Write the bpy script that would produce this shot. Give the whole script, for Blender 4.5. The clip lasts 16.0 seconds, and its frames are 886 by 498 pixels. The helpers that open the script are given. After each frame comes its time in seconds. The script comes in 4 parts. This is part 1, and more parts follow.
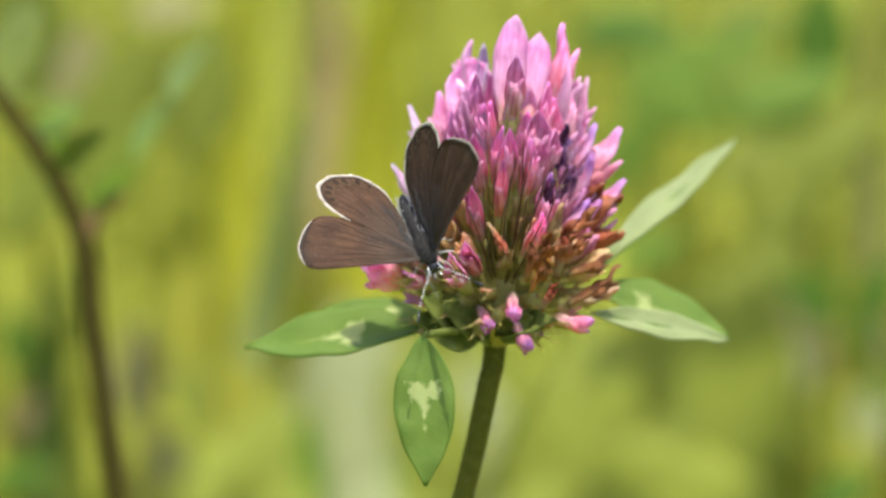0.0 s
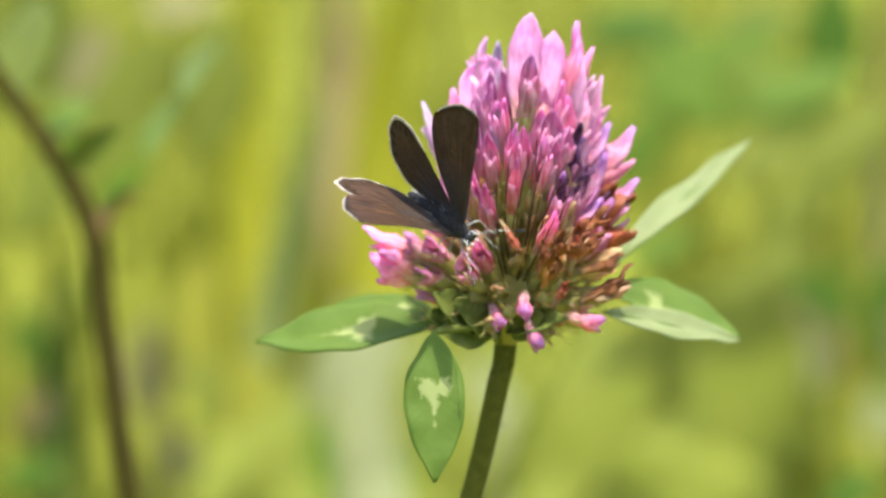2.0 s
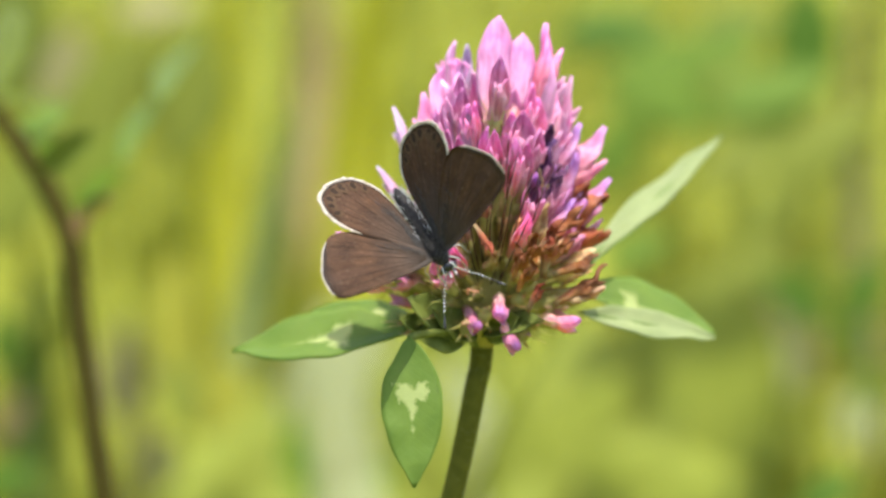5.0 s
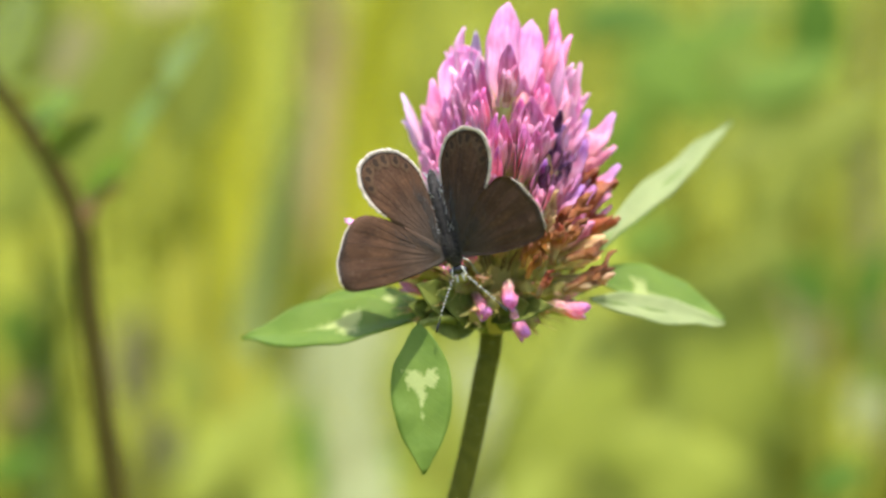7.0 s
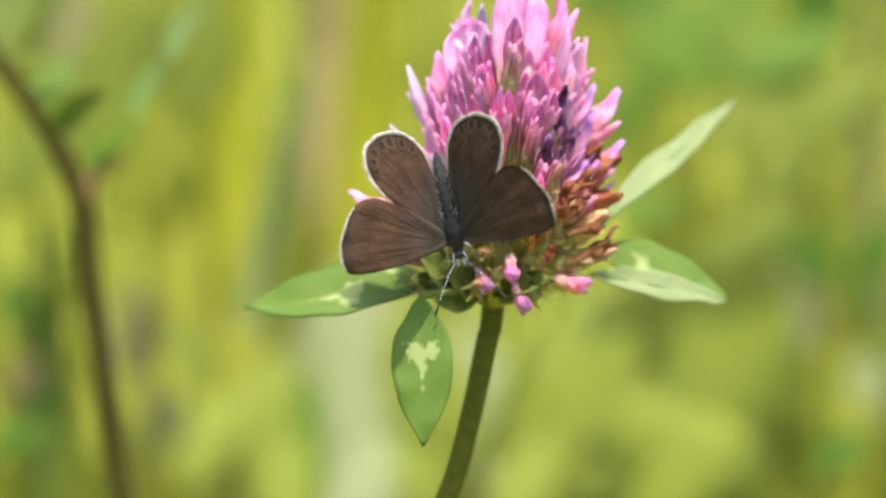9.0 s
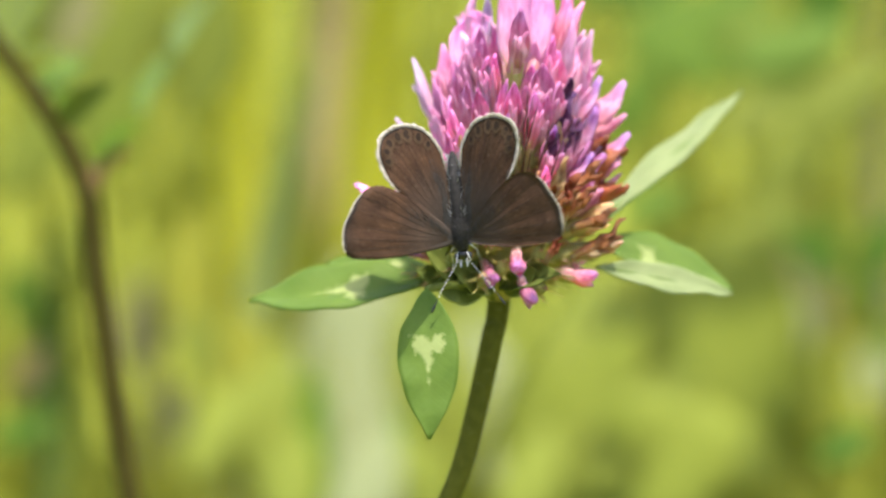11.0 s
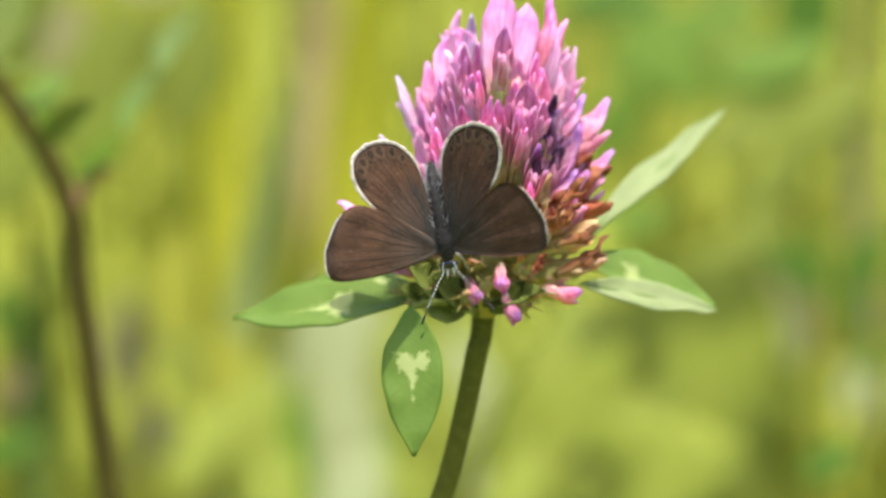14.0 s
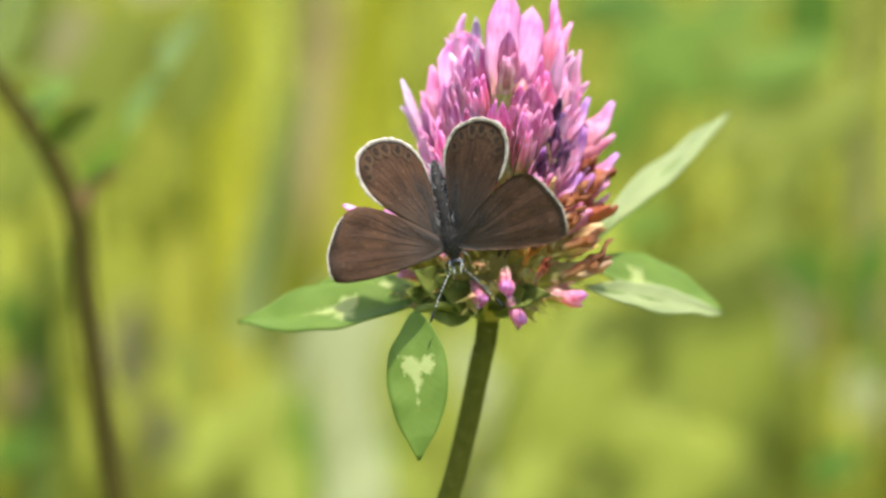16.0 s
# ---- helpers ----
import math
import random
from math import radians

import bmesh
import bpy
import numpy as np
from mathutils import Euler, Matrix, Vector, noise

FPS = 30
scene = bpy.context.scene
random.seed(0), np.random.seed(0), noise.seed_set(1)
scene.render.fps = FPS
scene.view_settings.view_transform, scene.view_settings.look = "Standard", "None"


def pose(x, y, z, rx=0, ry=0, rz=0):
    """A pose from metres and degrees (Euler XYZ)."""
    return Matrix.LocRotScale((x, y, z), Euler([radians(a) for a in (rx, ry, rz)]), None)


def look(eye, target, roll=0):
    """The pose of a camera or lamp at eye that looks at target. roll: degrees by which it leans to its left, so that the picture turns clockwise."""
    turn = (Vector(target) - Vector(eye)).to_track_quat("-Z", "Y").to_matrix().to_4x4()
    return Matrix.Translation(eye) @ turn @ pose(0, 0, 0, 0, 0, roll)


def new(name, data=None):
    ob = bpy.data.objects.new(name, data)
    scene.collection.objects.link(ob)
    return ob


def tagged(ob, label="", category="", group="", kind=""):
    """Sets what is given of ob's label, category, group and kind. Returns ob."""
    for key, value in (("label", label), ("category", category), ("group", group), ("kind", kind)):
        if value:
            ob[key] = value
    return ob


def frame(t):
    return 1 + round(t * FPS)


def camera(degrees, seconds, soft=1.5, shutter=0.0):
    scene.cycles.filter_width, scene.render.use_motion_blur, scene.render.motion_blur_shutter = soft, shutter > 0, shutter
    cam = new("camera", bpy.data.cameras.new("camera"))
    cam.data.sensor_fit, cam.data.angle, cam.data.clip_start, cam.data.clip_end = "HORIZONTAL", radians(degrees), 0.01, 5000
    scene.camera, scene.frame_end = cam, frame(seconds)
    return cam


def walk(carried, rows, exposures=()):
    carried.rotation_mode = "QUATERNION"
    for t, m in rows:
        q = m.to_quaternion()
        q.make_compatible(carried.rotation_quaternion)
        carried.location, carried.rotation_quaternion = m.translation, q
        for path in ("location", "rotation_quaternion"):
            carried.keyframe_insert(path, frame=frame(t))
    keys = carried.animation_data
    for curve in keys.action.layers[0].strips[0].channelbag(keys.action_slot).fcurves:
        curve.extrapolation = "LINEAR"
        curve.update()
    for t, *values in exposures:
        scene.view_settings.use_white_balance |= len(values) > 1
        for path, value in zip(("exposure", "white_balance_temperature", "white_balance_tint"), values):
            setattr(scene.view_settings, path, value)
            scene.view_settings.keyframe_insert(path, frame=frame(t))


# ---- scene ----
cam = camera(24.0, 16.0, soft=2.6, shutter=0.0)
cam.data.dof.use_dof = True
cam.data.dof.focus_distance = 0.2125
cam.data.dof.aperture_fstop = 13.5

EYE = Vector((0.0, -0.22302, 0.37740))
CAMERA_ROWS = [
    (0, 0.000, -12.000),
    (0.3, 0.388, -12.000),
    (0.5, 0.332, -12.095),
    (1, 0.690, -12.071),
    (1.5, 0.381, -12.047),
    (1.7, 0.000, -12.062),
    (2, 0.309, -12.071),
    (2.2, -0.155, -12.000),
    (2.5, -0.309, -11.905),
    (3, -0.332, -12.095),
    (3.5, 0.025, -12.166),
    (4, -0.213, -12.048),
    (4.2, -0.344, -11.929),
    (6.3, -0.374, -12.089),
    (6.5, -0.267, -12.087),
    (7, -0.101, -12.350),
    (7.5, -0.101, -12.396),
    (8, 0.019, -12.444),
    (8.5, -0.006, -12.848),
    (8.7, -0.031, -12.963),
    (10.8, -0.101, -13.277),
    (11, 0.113, -13.277),
    (11.5, 0.042, -13.466),
    (12, 0.162, -13.871),
    (12.5, -0.006, -13.230),
    (13, -0.030, -13.062),
    (13.5, -0.290, -12.659),
    (14, -0.339, -12.801),
    (14.5, -0.196, -12.825),
    (15, -0.244, -12.825),
    (15.5, -0.148, -12.707),
    (16, -0.196, -12.707),
]

walk(cam, [(t, Matrix.Translation(EYE) @ pose(0, 0, 0, 90 + tilt, 0, turn)) for t, turn, tilt in CAMERA_ROWS],
     exposures=[(0, 1.54), (0.5, 1.59), (1, 1.67), (2, 1.73), (16, 1.77)])

# ---- daylight ----
SUN_DIR = Vector((0.10, -0.07, 0.99)).normalized()
world = bpy.data.worlds.new("sky")
scene.world = world
world.use_nodes = True
sky = world.node_tree.nodes.new("ShaderNodeTexSky")
sky.sky_type, sky.sun_disc = "NISHITA", False
sky.dust_density = 3.0
sky.sun_elevation, sky.sun_rotation = math.asin(SUN_DIR.z), math.atan2(SUN_DIR.x, SUN_DIR.y)
world.node_tree.nodes["Background"].inputs["Strength"].default_value = 0.15
world.node_tree.links.new(sky.outputs[0], world.node_tree.nodes["Background"].inputs["Color"])
sun = new("sun", bpy.data.lights.new("sun", "SUN"))
sun.data.energy, sun.data.angle, sun.data.color = 2.5, radians(0.55), (1.0, 0.975, 0.90)
sun.matrix_world = look(SUN_DIR * 20, (0, 0, 0))


# ---- materials ----
class Mat:
    """A short way to write node materials."""

    def __init__(self, name):
        self.m = bpy.data.materials.new(name)
        self.m.use_nodes = True
        self.t = self.m.node_tree
        self.b = self.t.nodes["Principled BSDF"]
        self.out = self.t.nodes["Material Output"]

    def n(self, kind, **sets):
        node = self.t.nodes.new("ShaderNode" + kind)
        for k, v in sets.items():
            node.inputs[k.replace("_", " ")].default_value = v
        return node

    def link(self, a, b):
        self.t.links.new(a, b)

    def coord(self, scale=(1, 1, 1), shift=(0, 0, 0), which="Object"):
        c = self.n("TexCoord")
        mp = self.n("Mapping", Scale=scale, Location=shift)
        self.link(c.outputs[which], mp.inputs["Vector"])
        return mp.outputs[0]

    def noise(self, scale, vector, detail=4.0, rough=0.55, distortion=0.0):
        nz = self.n("TexNoise", Scale=scale, Detail=detail, Roughness=rough, Distortion=distortion)
        self.link(vector, nz.inputs["Vector"])
        return nz.outputs["Fac"]

    def ramp(self, fac, stops):
        r = self.n("ValToRGB")
        el = r.color_ramp.elements
        while len(el) < len(stops):
            el.new(0.5)
        for e, (p, c) in zip(el, stops):
            e.position, e.color = p, (*c, 1.0) if len(c) == 3 else c
        self.link(fac, r.inputs[0])
        return r.outputs[0]

    def mix(self, fac, a, b, blend="MIX"):
        x = self.t.nodes.new("ShaderNodeMix")
        x.data_type, x.blend_type = "RGBA", blend
        for sock, v in ((x.inputs[0], fac), (x.inputs[6], a), (x.inputs[7], b)):
            if hasattr(v, "links"):
                self.link(v, sock)
            else:
                sock.default_value = v if not isinstance(v, tuple) else (*v, 1.0)
        return x.outputs[2]

    def math(self, op, a, b=0.0, c=0.0):
        x = self.t.nodes.new("ShaderNodeMath")
        x.operation = op
        for sock, v in zip(x.inputs, (a, b, c)):
            if hasattr(v, "links"):
                self.link(v, sock)
            else:
                sock.default_value = v
        return x.outputs[0]

    def split(self, vector):
        s = self.n("SeparateXYZ")
        self.link(vector, s.inputs[0])
        return s.outputs

    def random(self):
        return self.n("ObjectInfo").outputs["Random"]

    def island(self):
        return self.n("NewGeometry").outputs["Random Per Island"]

    def bump(self, height, strength, distance):
        b = self.n("Bump", Strength=strength, Distance=distance)
        self.link(height, b.inputs["Height"])
        self.link(b.outputs[0], self.b.inputs["Normal"])
        return b.outputs[0]

    def done(self, color, rough=0.6, translucent=0.0, tint=None, spec=0.5, sheen=0.0):
        if hasattr(color, "links"):
            self.link(color, self.b.inputs["Base Color"])
        else:
            self.b.inputs["Base Color"].default_value = (*color, 1.0)
        self.b.inputs["Roughness"].default_value = rough
        self.b.inputs["Specular IOR Level"].default_value = spec
        self.b.inputs["Sheen Weight"].default_value = sheen
        if translucent > 0:
            tr = self.n("BsdfTranslucent")
            if hasattr(color, "links"):
                self.link(self.mix(1.0, color, tint or (1.0, 1.0, 1.0), "MULTIPLY"), tr.inputs[0])
            else:
                tr.inputs[0].default_value = (*color, 1.0)
            ms = self.n("MixShader", Fac=translucent)
            self.link(self.b.outputs[0], ms.inputs[1])
            self.link(tr.outputs[0], ms.inputs[2])
            self.link(ms.outputs[0], self.out.inputs[0])
        return self.m


def petal_material(name, stops, through_light=0.48, blush=(0.90, 0.64, 0.80), streaky=0.75):
    """Petal tissue: colour runs from the tube to the tip, with pale rims and fine streaks along it."""
    m = Mat(name)
    co = m.coord()
    z = m.math("MULTIPLY", m.split(co)[2], 1 / 0.016)
    z = m.math("ADD", z, m.math("MULTIPLY", m.math("SUBTRACT", m.random(), 0.5), 0.3))
    z = m.math("ADD", z, m.math("MULTIPLY", m.math("SUBTRACT", m.noise(420, co), 0.5), 0.30))
    base = m.ramp(z, stops)
    streak = m.noise(1100, m.coord(scale=(3.0, 3.0, 0.22)), detail=4.0, rough=0.65)
    base = m.mix(streaky, base, m.ramp(streak, [(0.38, (0.70, 0.32, 0.50)), (0.50, (0.94, 0.86, 0.91)), (0.62, (1.15, 1.35, 1.25))]), "MULTIPLY")
    blotch = m.ramp(m.noise(620, m.coord(scale=(1.0, 1.0, 0.5)), detail=3.0), [(0.52, (0, 0, 0)), (0.70, (0.55, 0.55, 0.55))])
    base = m.mix(blotch, base, blush)
    h = m.n("HueSaturation", Hue=0.5, Saturation=1.0, Value=1.0)
    m.link(m.math("ADD", 0.486, m.math("MULTIPLY", m.random(), 0.036)), h.inputs["Hue"])
    m.link(m.math("ADD", 0.84, m.math("MULTIPLY", m.math("FRACT", m.math("MULTIPLY", m.random(), 7.3)), 0.5)), h.inputs["Value"])
    m.link(base, h.inputs["Color"])
    m.bump(streak, 0.9, 0.0005)
    return m.done(h.outputs[0], rough=0.38, translucent=through_light, tint=(1.0, 0.90, 0.97), spec=0.32)


PETAL = petal_material("pink_petal", [(0.05, (0.56, 0.52, 0.20)), (0.28, (0.78, 0.60, 0.36)), (0.46, (0.88, 0.56, 0.50)),
                                      (0.60, (0.91, 0.46, 0.55)), (0.80, (0.84, 0.335, 0.60)), (1.0, (0.77, 0.38, 0.70))], streaky=0.7)
PETAL_PALE = petal_material("pale_petal", [(0.05, (0.66, 0.548, 0.292)), (0.22, (0.85, 0.442, 0.376)), (0.42, (0.92, 0.56, 0.70)),
                                           (0.65, (0.82, 0.50, 0.66)), (0.9, (0.78, 0.40, 0.63)), (1.0, (0.78, 0.48, 0.69))], 0.5, (0.86, 0.64, 0.82), 0.5)
PETAL_VIOLET = petal_material("violet_petal", [(0.05, (0.46, 0.38, 0.16)), (0.3, (0.72, 0.40, 0.28)), (0.5, (0.78, 0.34, 0.38)),
                                               (0.72, (0.68, 0.29, 0.44)), (0.95, (0.42, 0.22, 0.52))])
PETAL_DARK = petal_material("dark_purple_petal", [(0.05, (0.36, 0.26, 0.14)), (0.3, (0.44, 0.16, 0.18)), (0.5, (0.24, 0.08, 0.14)),
                                               (0.75, (0.10, 0.035, 0.10)), (1.0, (0.07, 0.03, 0.10))], 0.3, (0.26, 0.10, 0.22))
PETAL_BUD = petal_material("bud_petal", [(0.05, (0.62, 0.56, 0.36)), (0.2, (0.78, 0.52, 0.50)), (0.34, (0.80, 0.34, 0.48)),
                                         (0.44, (0.72, 0.28, 0.48)), (0.54, (0.50, 0.22, 0.50))])
PETAL_SPENT = petal_material("spent_petal", [(0.05, (0.58, 0.54, 0.20)), (0.25, (0.72, 0.60, 0.28)), (0.40, (0.76, 0.56, 0.32)), (0.6, (0.74, 0.44, 0.34))], 0.55, (0.80, 0.60, 0.45), 0.5)
PETAL_WITHERED = petal_material("withered_petal", [(0.05, (0.34, 0.26, 0.12)), (0.25, (0.42, 0.15, 0.06)), (0.5, (0.34, 0.090, 0.032)),
                                                   (0.72, (0.20, 0.055, 0.026)), (0.9, (0.28, 0.09, 0.05))], 0.35, (0.46, 0.16, 0.05))
PETAL_BANNER = petal_material("banner_petal", [(0.05, (0.62, 0.52, 0.25)), (0.25, (0.80, 0.44, 0.40)), (0.45, (0.84, 0.46, 0.64)),
                                               (0.68, (0.80, 0.40, 0.65)), (0.9, (0.72, 0.29, 0.60)), (1.0, (0.74, 0.38, 0.65))], 0.45, (0.84, 0.54, 0.74), 0.4)
PETAL_LILAC = petal_material("lilac_petal", [(0.05, (0.66, 0.56, 0.36)), (0.3, (0.80, 0.52, 0.52)), (0.6, (0.72, 0.48, 0.62)), (1.0, (0.60, 0.52, 0.74))], 0.4, (0.72, 0.60, 0.74), 0.5)


def calyx_material():
    m = Mat("hairy_calyx")
    co = m.coord()
    z = m.math("MULTIPLY", m.split(co)[2], 1 / 0.008)
    base = m.ramp(z, [(0.0, (0.50, 0.50, 0.15)), (0.5, (0.60, 0.55, 0.19)), (0.75, (0.66, 0.54, 0.24)), (1.0, (0.60, 0.40, 0.21))])
    base = m.mix(m.math("MULTIPLY", m.noise(1500, co), 0.5), base, (0.42, 0.42, 0.15))
    return m.done(base, rough=0.7, translucent=0.65)


CALYX = calyx_material()


def clover_leaf_material():
    """Green leaf with side veins and the pale angular mark of clover. Leaf space: y from base to tip, x across."""
    m = Mat("clover_leaf")
    co = m.coord()
    x, y, _ = m.split(co)
    ax = m.math("ABSOLUTE", x)
    big = m.noise(180, co, detail=3.0)
    fine = m.noise(1400, co, detail=5.0)
    green = m.ramp(big, [(0.3, (0.088, 0.152, 0.020)), (0.7, (0.136, 0.203, 0.031))])
    green = m.mix(m.math("MULTIPLY", fine, 0.4), green, (0.145, 0.230, 0.026))
    # side veins, slanted forward
    phase = m.math("SUBTRACT", y, m.math("MULTIPLY", ax, 0.9))
    wave = m.math("SINE", m.math("MULTIPLY", phase, 2 * math.pi / 0.0011))
    vein = m.math("POWER", m.math("MAXIMUM", wave, 0.0), 6.0)
    green = m.mix(m.math("MULTIPLY", vein, 0.08), green, (0.16, 0.24, 0.06))
    # pale mark: ragged arms and a tongue towards the tip, with an uneven edge
    wob = m.math("MULTIPLY", m.math("SUBTRACT", m.noise(520, co, detail=6.0, rough=0.7), 0.5), 0.0042)
    wob2 = m.math("MULTIPLY", m.math("SUBTRACT", m.noise(900, m.coord(shift=(0.3, 0.1, 0)), detail=5.0, rough=0.7), 0.5), 0.0030)
    soft = lambda d, w: m.ramp(m.math("MULTIPLY_ADD", d, 1 / w, 0.5), [(0.2, (0, 0, 0)), (0.8, (1, 1, 1))])
    yy = m.math("ADD", y, wob)
    arm_d = m.math("SUBTRACT", 0.00085, m.math("ABSOLUTE", m.math("SUBTRACT", yy, m.math("SUBTRACT", 0.0060, m.math("MULTIPLY", ax, 0.25)))))
    arm_d = m.math("MINIMUM", arm_d, m.math("SUBTRACT", 0.0016, m.math("ADD", ax, wob2)))
    tongue_d = m.math("SUBTRACT", m.math("MULTIPLY", m.math("SUBTRACT", 0.0090, yy), 0.26), m.math("ADD", ax, m.math("MULTIPLY", wob2, 0.6)))
    tongue_d = m.math("MINIMUM", tongue_d, m.math("SUBTRACT", yy, 0.0054))
    mark = soft(m.math("MAXIMUM", arm_d, tongue_d), 0.0007)
    color = m.mix(m.math("MULTIPLY", mark, m.math("MULTIPLY_ADD", big, 0.5, 0.52)), green, (0.40, 0.44, 0.165))
    m.bump(m.math("SUBTRACT", fine, m.math("MULTIPLY", vein, 0.2)), 0.16, 0.0004)
    return m.done(color, rough=0.5, translucent=0.4, tint=(0.9, 1.0, 0.5), spec=0.18)


CLOVER_LEAF = clover_leaf_material()


def plain_leaf(name, dark, light, scale=300, translucent=0.35, rough=0.55, island=False, spec=0.2):
    m = Mat(name)
    co = m.coord()
    fac = m.noise(scale, co, detail=4.0)
    if island:
        fac = m.math("ADD", m.math("MULTIPLY", fac, 0.4), m.math("MULTIPLY", m.island(), 0.6))
    color = m.ramp(fac, [(0.25, dark), (0.75, light)])
    m.bump(m.noise(scale * 5, co), 0.2, 0.0004)
    return m.done(color, rough=rough, translucent=translucent, spec=spec)


STEM = plain_leaf("clover_stem", (0.058, 0.060, 0.007), (0.094, 0.094, 0.013), 900, 0.05, 0.8, False, 0.05)
STEM_HAIR = plain_leaf("stem_hair", (0.14, 0.15, 0.05), (0.22, 0.23, 0.09), 900, 0.3)
BRACT = plain_leaf("bract_green", (0.115, 0.145, 0.026), (0.20, 0.23, 0.050), 600, 0.4)
DRY_TOOTH = plain_leaf("dry_calyx_tooth", (0.050, 0.026, 0.010), (0.095, 0.055, 0.020), 900, 0.0)
PALE_LEAF = plain_leaf("pale_leaf", (0.20, 0.245, 0.095), (0.28, 0.325, 0.135), 250, 0.4)
MIDRIB = plain_leaf("midrib_green", (0.09, 0.145, 0.022), (0.13, 0.19, 0.034), 600, 0.2)
TWIG = plain_leaf("reddish_twig", (0.16, 0.085, 0.035), (0.22, 0.13, 0.05), 400, 0.1)
RECEPTACLE = plain_leaf("receptacle_green", (0.42, 0.38, 0.12), (0.54, 0.48, 0.17), 900, 0.5)
BROWN_STEM = plain_leaf("brown_stem", (0.031, 0.026, 0.005), (0.054, 0.044, 0.010), 500, 0.0, 0.9, spec=0.03)
WEED_LEAF = plain_leaf("weed_leaf", (0.10, 0.135, 0.014), (0.15, 0.19, 0.023), 200, spec=0.06)
DARK_LEAF = plain_leaf("dark_leaf", (0.088, 0.135, 0.020), (0.128, 0.180, 0.030), 100, spec=0.06)
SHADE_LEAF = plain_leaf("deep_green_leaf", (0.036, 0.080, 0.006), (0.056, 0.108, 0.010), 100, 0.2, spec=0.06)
VIVID_LEAF = plain_leaf("vivid_green_leaf", (0.085, 0.165, 0.012), (0.13, 0.22, 0.022), 150, 0.4, spec=0.06)
WEED_DARK = plain_leaf("olive_weed_leaf", (0.085, 0.112, 0.014), (0.125, 0.155, 0.022), 150, spec=0.06)
MID_LEAF = plain_leaf("mid_leaf", (0.078, 0.138, 0.014), (0.118, 0.182, 0.022), 100, spec=0.06)
YELLOW_BLADE = plain_leaf("yellow_blade", (0.35, 0.345, 0.010), (0.43, 0.415, 0.022), 80)
STRAW_BLADE = plain_leaf("straw_blade", (0.18, 0.165, 0.058), (0.24, 0.225, 0.083), 80)
TEAL_BLADE = plain_leaf("blue_green_blade", (0.35, 0.405, 0.13), (0.42, 0.47, 0.165), 80, 0.5)
PALE_BLADE = plain_leaf("pale_blade", (0.28, 0.305, 0.128), (0.335, 0.36, 0.16), 80)
TAN_BLADE = plain_leaf("tan_blade", (0.45, 0.33, 0.125), (0.52, 0.395, 0.165), 80)
BRIGHT_BLADE = plain_leaf("sunlit_blade", (0.225, 0.26, 0.028), (0.28, 0.315, 0.046), 80)
OCHRE_BLADE = plain_leaf("ochre_blade", (0.255, 0.255, 0.026), (0.31, 0.305, 0.040), 80, spec=0.06)
DRY_LEAF = plain_leaf("dry_leaf", (0.25, 0.175, 0.065), (0.32, 0.23, 0.09), 80, spec=0.06)
LIME_BLADE = plain_leaf("lime_blade", (0.172, 0.205, 0.023), (0.225, 0.252, 0.036), 80, spec=0.06)
OLIVE_BLADE = plain_leaf("olive_blade", (0.125, 0.152, 0.019), (0.172, 0.196, 0.029), 80, spec=0.06)
GRASS = plain_leaf("meadow_grass", (0.162, 0.172, 0.013), (0.250, 0.248, 0.028), 20, 0.35, 0.6, True)


def ground_material():
    m = Mat("meadow_ground")
    co = m.coord()
    color = m.ramp(m.noise(3.5, co, detail=8.0), [(0.3, (0.11, 0.135, 0.012)), (0.55, (0.18, 0.198, 0.020)), (0.75, (0.265, 0.255, 0.040))])
    color = m.mix(m.noise(60, co, detail=6.0), color, (0.178, 0.195, 0.020))
    m.bump(m.noise(80, co, detail=8.0), 0.8, 0.01)
    return m.done(color, rough=0.9, spec=0.1)


GROUND = ground_material()


def wing_material(name, dark, light):
    """Scaled wing: fine grain, darker towards the margin. Wing space: x outward."""
    m = Mat(name)
    co = m.coord()
    x, y, _ = m.split(co)
    r = m.math("MULTIPLY", m.math("SQRT", m.math("ADD", m.math("MULTIPLY", x, x), m.math("MULTIPLY", y, y))), 1 / 0.0135)
    grain = m.noise(4200, co, detail=3.0)
    patch = m.noise(380, co, detail=4.0)
    color = m.ramp(m.math("ADD", m.math("MULTIPLY", patch, 0.6), m.math("MULTIPLY", grain, 0.4)), [(0.3, dark), (0.7, light)])
    polar = m.n("CombineXYZ")
    m.link(m.math("MULTIPLY", m.math("ARCTAN2", y, m.math("ABSOLUTE", x)), 9.0), polar.inputs[0])
    m.link(m.math("MULTIPLY", r, 1.3), polar.inputs[1])
    streak = m.noise(2.2, polar.outputs[0], detail=5.0, rough=0.7)
    color = m.mix(0.8, color, m.ramp(streak, [(0.36, (0.62, 0.60, 0.58)), (0.52, (1.0, 1.0, 1.0)), (0.66, (1.38, 1.34, 1.28))]), "MULTIPLY")
    flecks = m.ramp(m.noise(2600, co, detail=2.0), [(0.60, (0, 0, 0)), (0.72, (0.35, 0.35, 0.35))])
    color = m.mix(flecks, color, (0.15, 0.10, 0.065))
    color = m.mix(m.ramp(r, [(0.88, (0, 0, 0)), (0.98, (0.6, 0.6, 0.6))]), color, (0.022, 0.016, 0.012))
    color = m.mix(m.ramp(r, [(0.05, (0.75, 0.75, 0.75)), (0.55, (0, 0, 0))]), color, (0.055, 0.049, 0.043))
    m.bump(grain, 0.7, 0.0001)
    return m.done(color, rough=0.65, translucent=0.03, spec=0.08)


